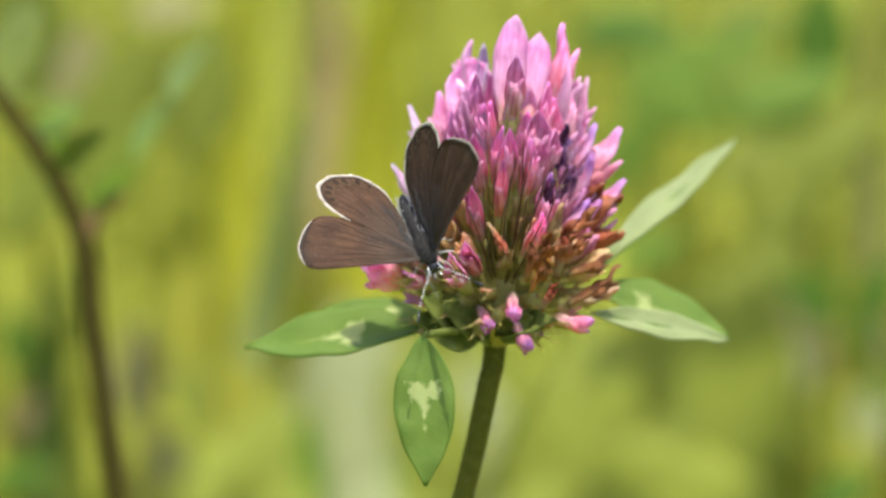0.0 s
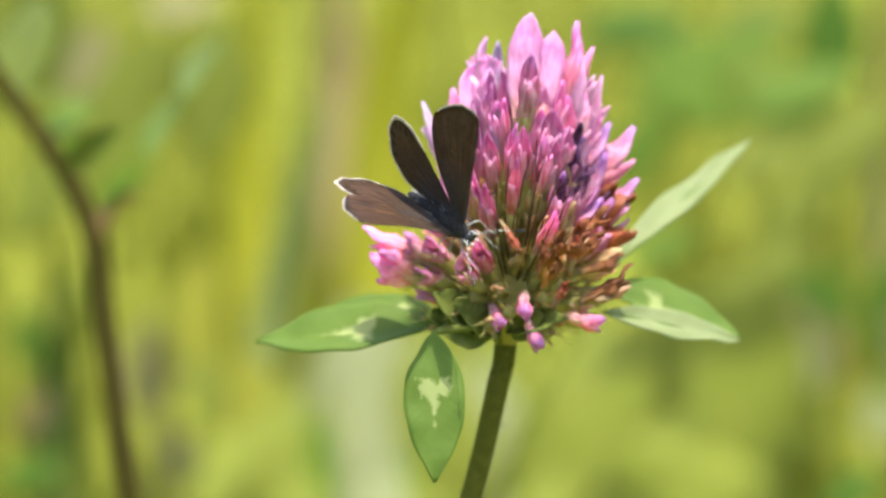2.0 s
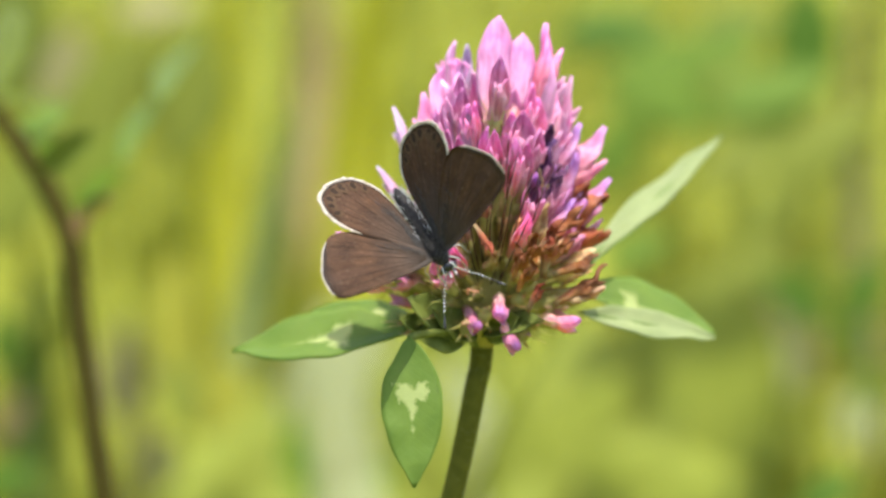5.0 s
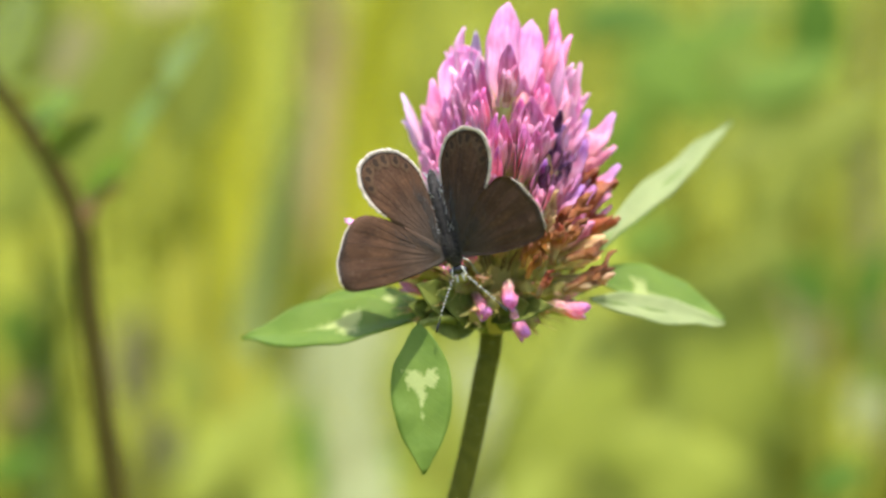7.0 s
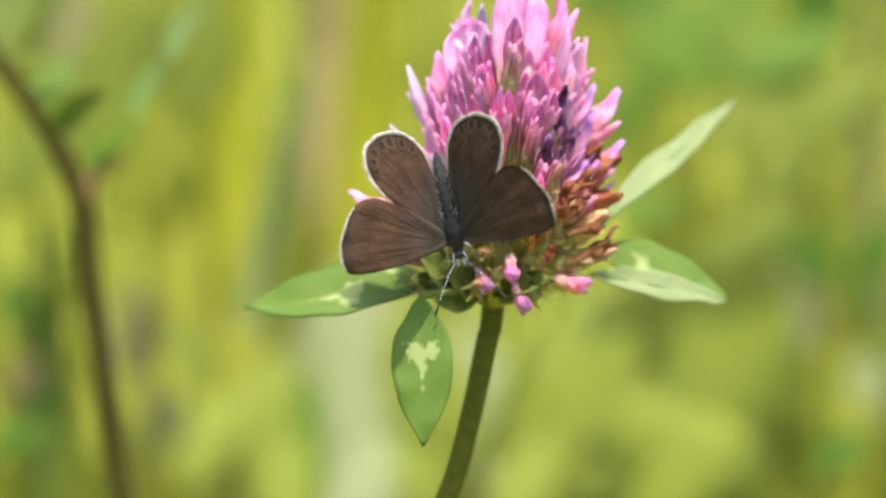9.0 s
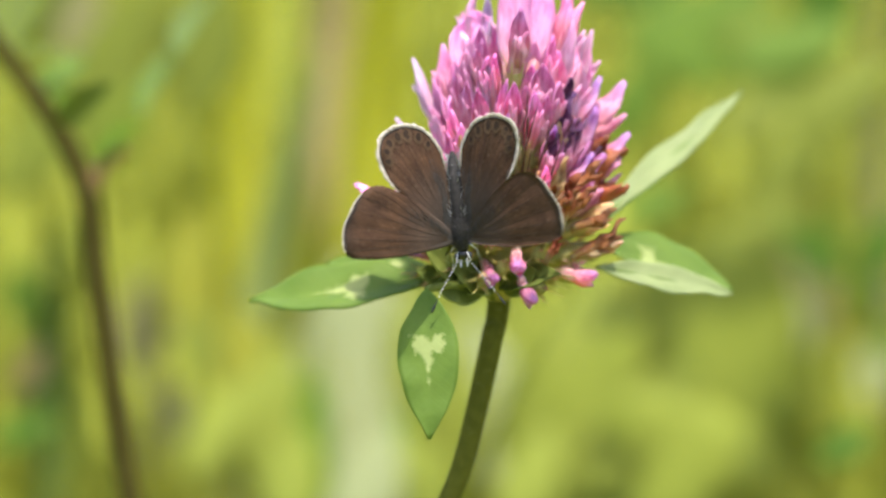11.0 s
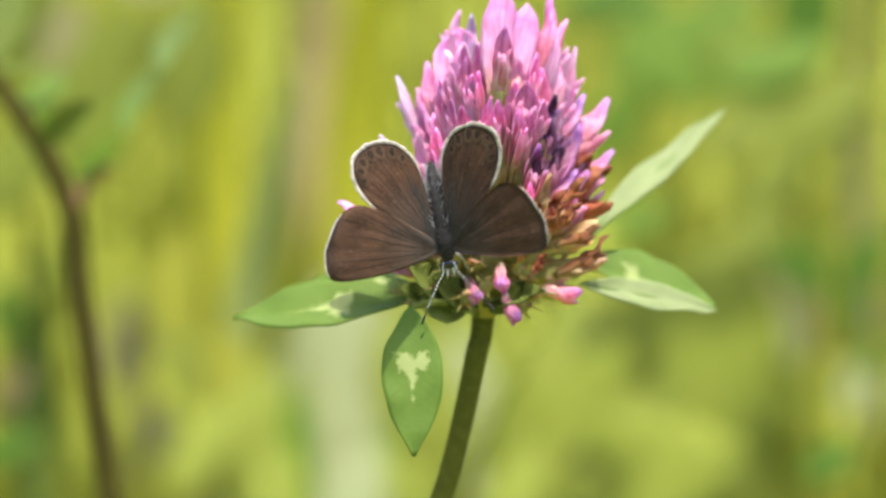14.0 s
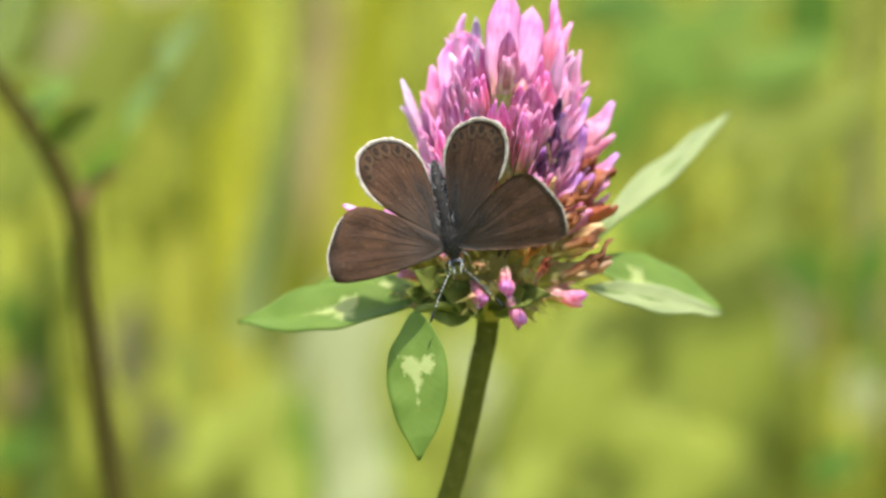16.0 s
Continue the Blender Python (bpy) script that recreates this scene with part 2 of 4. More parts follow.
WING = wing_material("brown_wing", (0.0185, 0.0098, 0.0056), (0.076, 0.0390, 0.0205))


def speckled(name, dark, light, scale, rough=0.6, translucent=0.0, sheen=0.0, spec=0.4):
    m = Mat(name)
    co = m.coord()
    n1 = m.noise(scale, co)
    color = m.ramp(n1, [(0.3, dark), (0.7, light)])
    m.bump(n1, 0.3, 0.0001)
    return m.done(color, rough=rough, translucent=translucent, sheen=sheen, spec=spec)


FRINGE = speckled("white_fringe", (0.30, 0.25, 0.18), (0.68, 0.62, 0.52), 2600, 0.8, 0.45)
FUR_MID = speckled("grey_hair", (0.032, 0.029, 0.027), (0.082, 0.076, 0.070), 2600, 0.8, 0.1, 0.0, 0.2)
VEIN = speckled("dark_vein", (0.028, 0.018, 0.011), (0.050, 0.032, 0.019), 2500, spec=0.1)
BORDER = speckled("dark_border", (0.018, 0.012, 0.009), (0.036, 0.024, 0.016), 2500, spec=0.1)
SPOT = speckled("dark_spot", (0.018, 0.012, 0.009), (0.036, 0.024, 0.016), 3000, 0.8, 0.0, 0.0, 0.03)
LUNULE = speckled("pale_brown_halo", (0.048, 0.029, 0.016), (0.076, 0.046, 0.026), 3000, 0.8, 0.0, 0.0, 0.05)
FUR_DARK = speckled("dark_grey_fur", (0.007, 0.006, 0.0055), (0.021, 0.0185, 0.0165), 2600, 0.8, 0.0, 0.0, 0.2)
FUR_PALE = speckled("pale_hair", (0.30, 0.30, 0.31), (0.52, 0.52, 0.50), 3000, 0.7, 0.2)
BLACK = speckled("black_shell", (0.006, 0.006, 0.007), (0.014, 0.013, 0.013), 3000, 0.25)
WHITE_SCALE = speckled("white_scale", (0.55, 0.53, 0.49), (0.72, 0.71, 0.67), 4000, 0.7)


# ---- building helpers ----
def part(name, bm, material, parent=None, label="", m=None, smooth=True):
    """Links a bmesh as one mesh object, under a thing where one is given."""
    me = bpy.data.meshes.new(name)
    bm.to_mesh(me)
    bm.free()
    if smooth:
        me.polygons.foreach_set("use_smooth", [True] * len(me.polygons))
    me.materials.append(material)
    return mesh_part(name, me, parent, label, m)


def mesh_part(name, me, parent=None, label="", m=None):
    ob = new(name, me)
    ob.parent = parent
    if m is not None:
        ob.matrix_basis = m
    if label:
        ob["label"] = label
    return ob


def as_mesh(name, bm, *materials):
    me = bpy.data.meshes.new(name)
    bm.to_mesh(me)
    bm.free()
    me.polygons.foreach_set("use_smooth", [True] * len(me.polygons))
    for mt in materials:
        me.materials.append(mt)
    return me


def tube(bm, pts, radii, segs=8, cap=True):
    """A round tube through pts."""
    pts = [Vector(p) for p in pts]
    rings, side = [], None
    for i, p in enumerate(pts):
        d = (pts[min(i + 1, len(pts) - 1)] - pts[max(i - 1, 0)]).normalized()
        if side is None:
            side = d.orthogonal().normalized()
        side = (side - d * side.dot(d)).normalized()
        up = d.cross(side)
        r = radii[i] if isinstance(radii, (list, tuple)) else radii
        rings.append([bm.verts.new(p + (side * math.cos(a) + up * math.sin(a)) * r)
                      for a in (2 * math.pi * k / segs for k in range(segs))])
    for a, b in zip(rings, rings[1:]):
        for k in range(segs):
            bm.faces.new((a[k], a[(k + 1) % segs], b[(k + 1) % segs], b[k]))
    if cap:
        bm.faces.new(list(reversed(rings[0])))
        bm.faces.new(rings[-1])


def spline(pts, steps=6, closed=False):
    """Points on a smooth curve through pts."""
    pts = [Vector(p) for p in pts]
    n = len(pts)
    out = []
    for i in range(n if closed else n - 1):
        g = (lambda k: pts[k % n]) if closed else (lambda k: pts[max(0, min(n - 1, k))])
        p0, p1, p2, p3 = g(i - 1), g(i), g(i + 1), g(i + 2)
        for s in range(steps):
            t = s / steps
            out.append(0.5 * ((2 * p1) + (p2 - p0) * t + (2 * p0 - 5 * p1 + 4 * p2 - p3) * t * t + (3 * p1 - p0 - 3 * p2 + p3) * t ** 3))
    if not closed:
        out.append(pts[-1])
    return out


def sheet(bm, rows, thick=0.0):
    """A skin over a grid of points, doubled to a thin solid where thick is given."""
    grid = [[bm.verts.new(p) for p in row] for row in rows]
    faces = []
    for a, b in zip(grid, grid[1:]):
        for k in range(len(a) - 1):
            faces.append(bm.faces.new((a[k], a[k + 1], b[k + 1], b[k])))
    if thick:
        bm.normal_update()
        low = [[bm.verts.new(v.co - v.normal * thick) for v in row] for row in grid]
        for a, b in zip(low, low[1:]):
            for k in range(len(a) - 1):
                bm.faces.new((a[k], b[k], b[k + 1], a[k + 1]))
        edge = lambda g: g[0] + [r[-1] for r in g[1:]] + list(reversed(g[-1][:-1])) + [r[0] for r in reversed(g[1:-1])]
        e, f = edge(grid), edge(low)
        for k in range(len(e)):
            q = (k + 1) % len(e)
            bm.faces.new((e[q], e[k], f[k], f[q]))


def ball(bm, center, radii, turn=None, segs=12, rings=8):
    m = Matrix.Translation(center) @ (turn.to_4x4() if turn else Matrix()) @ Matrix.Diagonal((*radii, 1))
    bmesh.ops.create_uvsphere(bm, u_segments=segs, v_segments=rings, radius=1, matrix=m)


LEAN = radians(12)
RIGHT, UP, NEAR = Vector((1, 0, 0)), Vector((0, math.sin(LEAN), math.cos(LEAN))), Vector((0, -math.cos(LEAN), math.sin(LEAN)))
HEART = Vector((0, 0, 0.33))


def spot(u, v, w=0.0):
    """A place round the clover: millimetres right, up and towards the eye from its heart (axes lean back 12 degrees, the sides close in on the eye)."""
    k = 1 - w / 228
    return HEART + (RIGHT * u * k + UP * v * k + NEAR * w) * 0.001


def sight(a, b, d):
    """A place d metres ahead of the eye, a to the right and b up as shares of d."""
    return EYE + (-NEAR + RIGHT * a + UP * b) * d


def aim(base, tip, face):
    """A pose at base whose y runs to tip and whose z turns to face."""
    y = (tip - base).normalized()
    z = (face - y * face.dot(y)).normalized()
    x = y.cross(z)
    return Matrix.Translation(base) @ Matrix((x, y, z)).transposed().to_4x4()


# ---- ground ----
bm = bmesh.new()
bmesh.ops.create_grid(bm, x_segments=40, y_segments=40, size=400.0)
ground = part("ground", bm, GROUND)
tagged(ground, "sunlit yellow-green meadow ground under tall grass", "ground", kind="structure")

# ---- red clover ----
ROOT = Vector((-0.022, 0.012, 0.0))
clover = tagged(new("red_clover"), "pink red clover flower on a green stem with marked leaves", "flower")
clover.location = ROOT
TO_CLOVER = Matrix.Translation(-ROOT)

HEAD_BASE = (5.7, -9.6)
AXIS = (RIGHT * 0.07 + UP + NEAR * 0.10).normalized()
HEAD = spot(*HEAD_BASE, 0)
AX_NEAR = (NEAR - AXIS * NEAR.dot(AXIS)).normalized()
AX_RIGHT = AXIS.cross(AX_NEAR) * -1
if AX_RIGHT.x < 0:
    AX_RIGHT = -AX_RIGHT


def stem_line():
    a = [HEAD + AXIS * 0.001, HEAD - AXIS * 0.003, spot(4.95, -14.8), spot(3.60, -21.3), spot(2.00, -27.8), spot(0.40, -32.2), spot(-1.50, -36.4)]
    low = a[-1]
    drop = (a[-1] - a[-2])
    a += [a[-1] + drop * 1.0 + Vector((0.0003, 0, 0))]
    low = a[-1]
    a += [low.lerp(ROOT, k / 40) + (drop * 40 / 7 - (ROOT - low)) * 0.12 * (k / 40) * (1 - k / 40) for k in (1, 2, 4, 7, 11, 16, 22, 28, 34)] + [ROOT]
    return spline([p - ROOT for p in a], 7)


line = stem_line()
bm = bmesh.new()
tube(bm, line, [0.00122 - 0.00006 * min(1, i / 20) for i in range(len(line))], 16)
part("stem", bm, STEM, clover)
bm = bmesh.new()
rng = random.Random(5)
for i in range(160):
    k = rng.uniform(0, 30)
    p = line[int(k)].lerp(line[int(k) + 1], k % 1)
    d = (line[int(k) + 1] - line[int(k)]).normalized()
    out = Vector((rng.gauss(0, 1), rng.gauss(0, 1), rng.gauss(0, 1))).cross(d).normalized()
    tip = out * rng.uniform(0.0004, 0.0009) - d * rng.uniform(-0.0004, 0.0002)
    b = p + out * (0.00120 - 0.00006 * min(1, k / 20))
    tube(bm, [b, b + tip * 0.5, b + tip + Vector((0, 0, 0.0001))], [0.00003, 0.00002, 0.00001], 3, False)
fuzz = part("stem_hair", bm, STEM_HAIR, clover, "short pale hairs")
fuzz["kind"] = "stuff"


def petal_rows(length, width, z0, wrap0, wrap1, side, curl, rnd, across=8, along=12, crumple=0.0, blunt=1.7):
    """A petal that stands up round the floret's axis on one side and opens towards its tip, keeled and pleated along its length."""
    rows = []
    for j in range(along + 1):
        t = j / along
        z = z0 + (length - z0) * t
        w = width * (0.36 + 0.64 * math.sin(t / 0.55 * math.pi / 2) ** 1.4) if t < 0.55 else width * max(0.05, 1 - ((t - 0.55) / 0.45) ** blunt)
        wrap = wrap0 + (wrap1 - wrap0) * t
        r = w / max(wrap, 0.15)
        row = []
        for k in range(across + 1):
            q = 2 * k / across - 1
            a = q * 0.5 * wrap
            x = r * math.sin(a)
            keel = 0.00042 * (1 - abs(q)) * min(1, t * 2) * (1 - 0.5 * t) + 0.00010 * math.cos(q * 9.4) * math.sin(math.pi * t)
            y = side * (0.00045 + r * (math.cos(a) - 1) + curl * t * t + keel)
            n = noise.noise_vector(Vector((x, y, z)) * 420 + rnd) * (0.00028 + crumple)
            row.append(Vector((x, y, z)) + n * min(1, t * 2))
        rows.append(row)
    return rows


def floret_mesh(name, length, width, seed, material, kind="open", blunt=1.7):
    rnd = Vector((seed * 3.1, seed * 1.7, seed * 0.9))
    rng = random.Random(seed)
    bm = bmesh.new()
    crumple = 0.00055 if kind == "withered" else 0.0
    top = length * (0.52 if kind != "bud" else 0.5)
    pts = [(rng.uniform(-1, 1) * 0.0002, 0.0002 * math.sin(3 * t), top * t) for t in (0.0, 0.25, 0.5, 0.75, 1.0)]
    tube(bm, pts, [0.00045, 0.0005, 0.00058, 0.0007, 0.0006], 8)
    if kind == "bud":
        tube(bm, [(0, 0, top * 0.6), (0, 0.0001, length * 0.55), (0, 0.0002, length * 0.75), (0, 0.0005, length * 0.92), (0, 0.0007, length)],
             [0.0005, width * 0.34, width * 0.42, width * 0.30, width * 0.08], 10)
        sheet(bm, petal_rows(length * 0.93, width * 1.1, top * 0.7, 2.6, 2.2, -1, 0.0001, rnd), 0.00006)
    else:
        broad = blunt > 2
        sheet(bm, petal_rows(length, width, top * 0.5, 2.6 if broad else 3.6, rng.uniform(0.5, 0.9) if broad else rng.uniform(0.9, 1.7), 1, rng.uniform(-0.0004, 0.0006), rnd, crumple=crumple, blunt=blunt), 0.00006)
        for s in (-1, 1):
            wing_rows = petal_rows(length * rng.uniform(0.74, 0.90), width * 0.50, top * 0.6, 2.4, 1.5, -1, rng.uniform(0.0, 0.0006), rnd + Vector((s, 0, 0)), 4, 8, crumple)
            turn = Matrix.Rotation(s * 0.75, 3, "Z")
            sheet(bm, [[turn @ p for p in row] for row in wing_rows], 0.00006)
        tube(bm, [(0, -0.0002, top * 0.8), (0, -0.0004, length * 0.66), (0, -0.0003, length * 0.74)], [0.0005, 0.00042, 0.0001], 6)
    cx, cy = rng.uniform(-0.0003, 0.0003), rng.uniform(-0.0002, 0.0003)
    for v in bm.verts:
        t = max(0.0, v.co.z / length)
        v.co.x += cx * t * t
        v.co.y += cy * t * t
    return as_mesh(name, bm, material)


def banner_mesh(seed):
    """A broad open banner petal on its tube, with two small wing petals low in front of it."""
    rnd = Vector((seed * 3.1, seed * 1.7, seed * 0.9))
    rng = random.Random(seed)
    bm = bmesh.new()
    tube(bm, [(0, 0, 0), (0, 0.0001, 0.003), (0, 0.0001, 0.006)], [0.00045, 0.0006, 0.0005], 8)
    sheet(bm, petal_rows(0.0158, 0.0036, 0.002, 2.2, 0.75, 1, 0.0003, rnd, 12, 16, 0.00012, 3.4), 0.00006)
    for s in (-1, 1):
        turn = Matrix.Rotation(s * 0.9, 3, "Z")
        sheet(bm, [[turn @ p for p in row] for row in petal_rows(0.0080, 0.0011, 0.004, 2.4, 1.5, -1, rng.uniform(0.0, 0.0005), rnd + Vector((s, 0, 0)), 4, 8)], 0.00006)
    return as_mesh("floret", bm, PETAL_BANNER)


def calyx_mesh(seed):
    rng = random.Random(seed)
    bm = bmesh.new()
    tube(bm, [(0, 0, -0.0004), (0, 0, 0.0008), (0, 0, 0.0024), (0, 0, 0.0036)], [0.0004, 0.0007, 0.00078, 0.00072], 10)
    for k in range(5):
        a = 2 * math.pi * k / 5 + 0.3
        out = Vector((math.cos(a), math.sin(a), 0))
        ln = rng.uniform(0.0016, 0.0028) * (1.5 if k == 0 else 1.0)
        b = out * 0.00068 + Vector((0, 0, 0.0032))
        tube(bm, [b, b + out * 0.0003 + Vector((0, 0, ln * 0.5)), b + out * rng.uniform(0.0003, 0.0011) + Vector((0, 0, ln))],
             [0.00016, 0.00008, 0.00002], 4, False)
    for k in range(60):
        a, z = rng.uniform(0, 6.283), rng.uniform(0, 0.0045)
        out = Vector((math.cos(a), math.sin(a), 0))
        b = out * 0.0007 + Vector((0, 0, z))
        tube(bm, [b, b + out * rng.uniform(0.0006, 0.0013) + Vector((0, 0, 0.0005))], [0.00003, 0.00001], 3, False)
    return as_mesh("calyx", bm, CALYX)


OPEN = [floret_mesh("floret", 0.0155, 0.0026 + 0.0003 * (i % 4), 10 + i, PETAL) for i in range(9)]
PALE = [floret_mesh("floret", 0.0158, 0.0028 + 0.0003 * (i % 3), 30 + i, PETAL_PALE, "open", 3.0) for i in range(6)]
VIOLET = [floret_mesh("floret", 0.0150, 0.0020, 40 + i, PETAL_VIOLET) for i in range(3)]
WITHER = [floret_mesh("floret", 0.0130, 0.0019, 50 + i, PETAL_WITHERED, "withered") for i in range(4)]
BUDS = [floret_mesh("floret", 0.0085, 0.0017 + 0.0002 * i, 60 + i, PETAL_BUD, "bud") for i in range(3)]
SPENT = [floret_mesh("floret", 0.0075, 0.0016, 80 + i, PETAL_SPENT, "withered") for i in range(3)]
LILAC = [floret_mesh("floret", 0.0150, 0.0022, 100 + i, PETAL_LILAC) for i in range(2)]
DARK = [floret_mesh("floret", 0.0135, 0.0017, 90 + i, PETAL_DARK, "withered") for i in range(3)]
BANNER = [banner_mesh(120 + i) for i in range(2)]
CALYXES = [calyx_mesh(70 + i) for i in range(4)]
WORDS = {"open": "", "pale": "pale lilac-pink open floret", "violet": "fading violet floret", "withered": "withered brown floret",
         "bud": "short magenta floret bud", "spent": "spent floret shrunk into its calyx", "dark": "shrivelled dark purple floret", "lilac": "narrow whitish lilac floret",
         "banner": "broad pale lilac-pink banner floret"}


def floret(base, way, length, kind, seed, girth=0.0, cupped=True):
    """One floret from base along way, its banner turned to the head's axis."""
    rng = random.Random(seed)
    meshes = {"open": OPEN, "pale": PALE, "violet": VIOLET, "withered": WITHER, "bud": BUDS, "spent": SPENT, "dark": DARK, "lilac": LILAC, "banner": BANNER}
    natural = {"open": 0.0155, "pale": 0.0158, "violet": 0.0150, "withered": 0.0130, "bud": 0.0085, "spent": 0.0075, "dark": 0.0135, "lilac": 0.0150, "banner": 0.0158}
    way = way.normalized()
    inner = AXIS - way * AXIS.dot(way)
    if inner.length < 0.15:
        inner = AX_NEAR * -1 + AX_RIGHT * rng.uniform(-0.5, 0.5)
    m = aim(base, base + way, inner)
    # floret space: z along it, y to the axis
    m = m @ Matrix(((1, 0, 0, 0), (0, 0, 1, 0), (0, 1, 0, 0), (0, 0, 0, 1))) @ Matrix.Rotation(rng.uniform(-0.5, 0.5), 4, "Z")
    # keep it right-handed
    if m.to_3x3().determinant() < 0:
        m = m @ Matrix.Diagonal((-1, 1, 1, 1))
    s = length / natural[kind]
    wide = girth or max(0.85, min(1.2, s)) * rng.uniform(0.9, 1.1)
    ob = mesh_part("floret", rng.choice(meshes[kind]), clover, WORDS[kind], TO_CLOVER @ m @ Matrix.Diagonal((wide, wide, s, 1)))
    if cupped:
        mesh_part("calyx", rng.choice(CALYXES), ob, "", Matrix.Diagonal((1 / wide, 1 / wide, 1 / s, 1)))
    return ob


def flower_head():
    """The inner florets: a spiral round the receptacle, from hanging at the bottom to upright at the top."""
    rng = random.Random(11)
    count = 130
    for i in range(count):
        s = (i + 0.5) / count
        phi = (i * 137.508 + 20) % 360
        if phi > 180:
            phi -= 360
        s = max(0.0, min(1.0, s + rng.uniform(-0.02, 0.02)))
        e = -14 + 100 * s ** 0.62 + rng.uniform(-8, 8)
        a = radians(phi + rng.uniform(-9, 9))
        out = AX_NEAR * math.cos(a) + AX_RIGHT * math.sin(a)
        way = out * math.cos(radians(e)) + AXIS * math.sin(radians(e))
        length = 0.0080 + 0.0072 * s ** 0.7 + rng.uniform(-0.002, 0.0014)
        kind = "pale" if s > 0.6 and rng.random() < 0.35 else "open"
        front = -75 < phi < 75
        if front and s < 0.78:
            kind, length = "spent", rng.uniform(0.0065, 0.0100) if s > 0.25 else rng.uniform(0.0035, 0.0050)
        elif s < 0.10:
            kind, length = "bud", rng.uniform(0.0060, 0.0085)
        elif 30 < phi < 140 and s < 0.5 and rng.random() < 0.6:
            kind, length = rng.choice(("withered", "spent")), rng.uniform(0.008, 0.0115)
        elif 40 < phi < 150 and s < 0.7 and rng.random() < 0.4:
            kind = "violet"
        base = HEAD + AXIS * (0.0022 + 0.0125 * s) + out * ((0.0054 if kind == "spent" else 0.0030) * (1 - 0.7 * s))
        floret(base, way, length, kind, 1000 + i)


flower_head()

# the outer florets: tip (millimetres right and up), depth of the tip, girth; each springs from the receptacle
CROWN = [
    (1.61, 22.29, 1, 0.7), (2.97, 20.59, 4, 1.02),
    (14.89, 20.22, 3, 0.79), (16.87, 17.91, 0, 0.7), (15.33, 14.56, 4, 0.74),
    (4.26, 14.56, 9, 0.47), (2.22, 17.42, 7, 0.47), (-2.1, 8.78, 4, 0.6)]
UPPER = [
    (1.17, 20.22, 0, 0.57), (3.65, 18.76, 6, 0.62), (-0.74, 16.69, -1, 0.86),
    (0.37, 15.47, 3, 0.71), (4.88, 15.72, 9, 0.52), (9.33, 14.56, 9, 0.71), (10.88, 14.56, 9, 0.81),
    (12.42, 16.08, 6, 0.86), (13.97, 17.91, 3, 0.81), (11.5, 18.52, 1, 0.62), (15.82, 16.08, 1, 0.57)]
MIDDLE = [
    (2.97, 17.3, 8, 0.48), (0.99, 14.87, 6, 0.57), (1.92, 12.74, 9, 0.57), (3.46, 11.82, 11, 0.71), (12.42, 12.74, 9, 0.71),
    (8.71, 12.43, 11, 0.52), (9.95, 11.52, 11, 0.67), (0.06, 13.95, 5, 0.71), (-1.48, 12.13, 3, 0.71), (5.32, 17.0, 4, 0.57),
    (5.81, 12.92, 11, 0.48), (7.48, 12.55, 12, 0.57), (11.19, 11.09, 10, 0.57)]
SIDE = [
    (-2.1, 12.92, 2, 0.76), (-1.17, 10.73, 4, 0.71), (0.37, 9.69, 7, 0.71), (-0.56, 6.96, 7, 0.67), (-3.96, 6.04, 3, 0.62),
    (3.15, 6.04, 12, 0.66), (11.0, 3.61, 12, 0.58), (2.22, 0.26, 12, 0.6), (1.61, 8.17, 9, 0.67), (-2.1, 4.52, 5, 0.67)]
FADING = [
    (6.43, 9.02, 13, 0.59), (19.53, 12.86, 1, 1.11), (15.82, 5.13, 6, 1.04), (19.84, 7.26, 3, 1.04), (14.59, 8.17, 7, 0.89),
    (18.29, 3.43, 5, 1.19), (12.11, 7.26, 10, 0.89), (16.75, 13.35, 3, 1.04), (17.37, 9.39, 4, 0.96)]
OUTLYING = [(-4.5, 14.8, -2, 0.55), (-5.4, 8.9, -1, 0.5), (4.26, 22.1, 3, 0.6)]
SHRIVELLED = [
    (14.15, 12.43, 7, 1.0), (14.77, 11.09, 6, 1.08), (12.86, 8.78, 9, 0.75)]
DRY = [
    (20.46, 4.52, 3, 1.15), (17.8, 7.26, 4, 0.85)]
CURLED = [
    ((10.26, 0.38), (9.27, -3.39), 12, 10, 0.85), ((13.72, 2.82), (12.48, -3.15), 10, 8, 1.15), ((15.33, 3.0), (11.8, -0.47), 9, 9, 0.92),
    ((18.6, -1.32), (13.66, -2.9), 6, 8, 1.0), ((20.02, -2.78), (13.66, -6.13), 5, 7, 1.08), ((12.73, -3.57), (10.75, -6.8), 9, 8, 0.77),
    ((7.17, -0.83), (4.88, 2.82), 13, 10, 0.62), ((12.2, 1.6), (10.2, -2.4), 11.5, 9, 0.9), ((16.6, 1.9), (12.9, -1.9), 8, 8, 0.95),
    ((11.6, -1.2), (9.6, -4.6), 11.5, 9, 0.8), ((17.3, 4.4), (13.4, 0.9), 7, 7.5, 0.9), ((14.59, 0.87), (10.88, -1.08), 10, 9, 0.77)]
LOW_SIDE = [
    ((-10.38, 0.99), (-0.56, -1.69), 3, 6, 0.76), ((-9.64, -2.17), (-2.1, -4.61), 5, 6, 1.1), ((-8.41, -1.08), (-2.41, -3.39), 7, 6, 0.95),
    ((-6.18, 0.63), (-1.17, -2.05), 7, 7, 0.81), ((-3.21, 0.26), (0.37, -2.78), 10, 7, 0.76), ((0.25, -2.05), (2.97, -4.85), 12, 8, 0.81),
    ((-4.57, -2.78), (-0.25, -4.3), 8, 7, 0.71)]
BROAD = [
    ((7.75, 25.2), (6.5, 11.3), 4, 8, 1.08), ((10.45, 23.3), (8.9, 12.0), 2, 6, 1.0)]
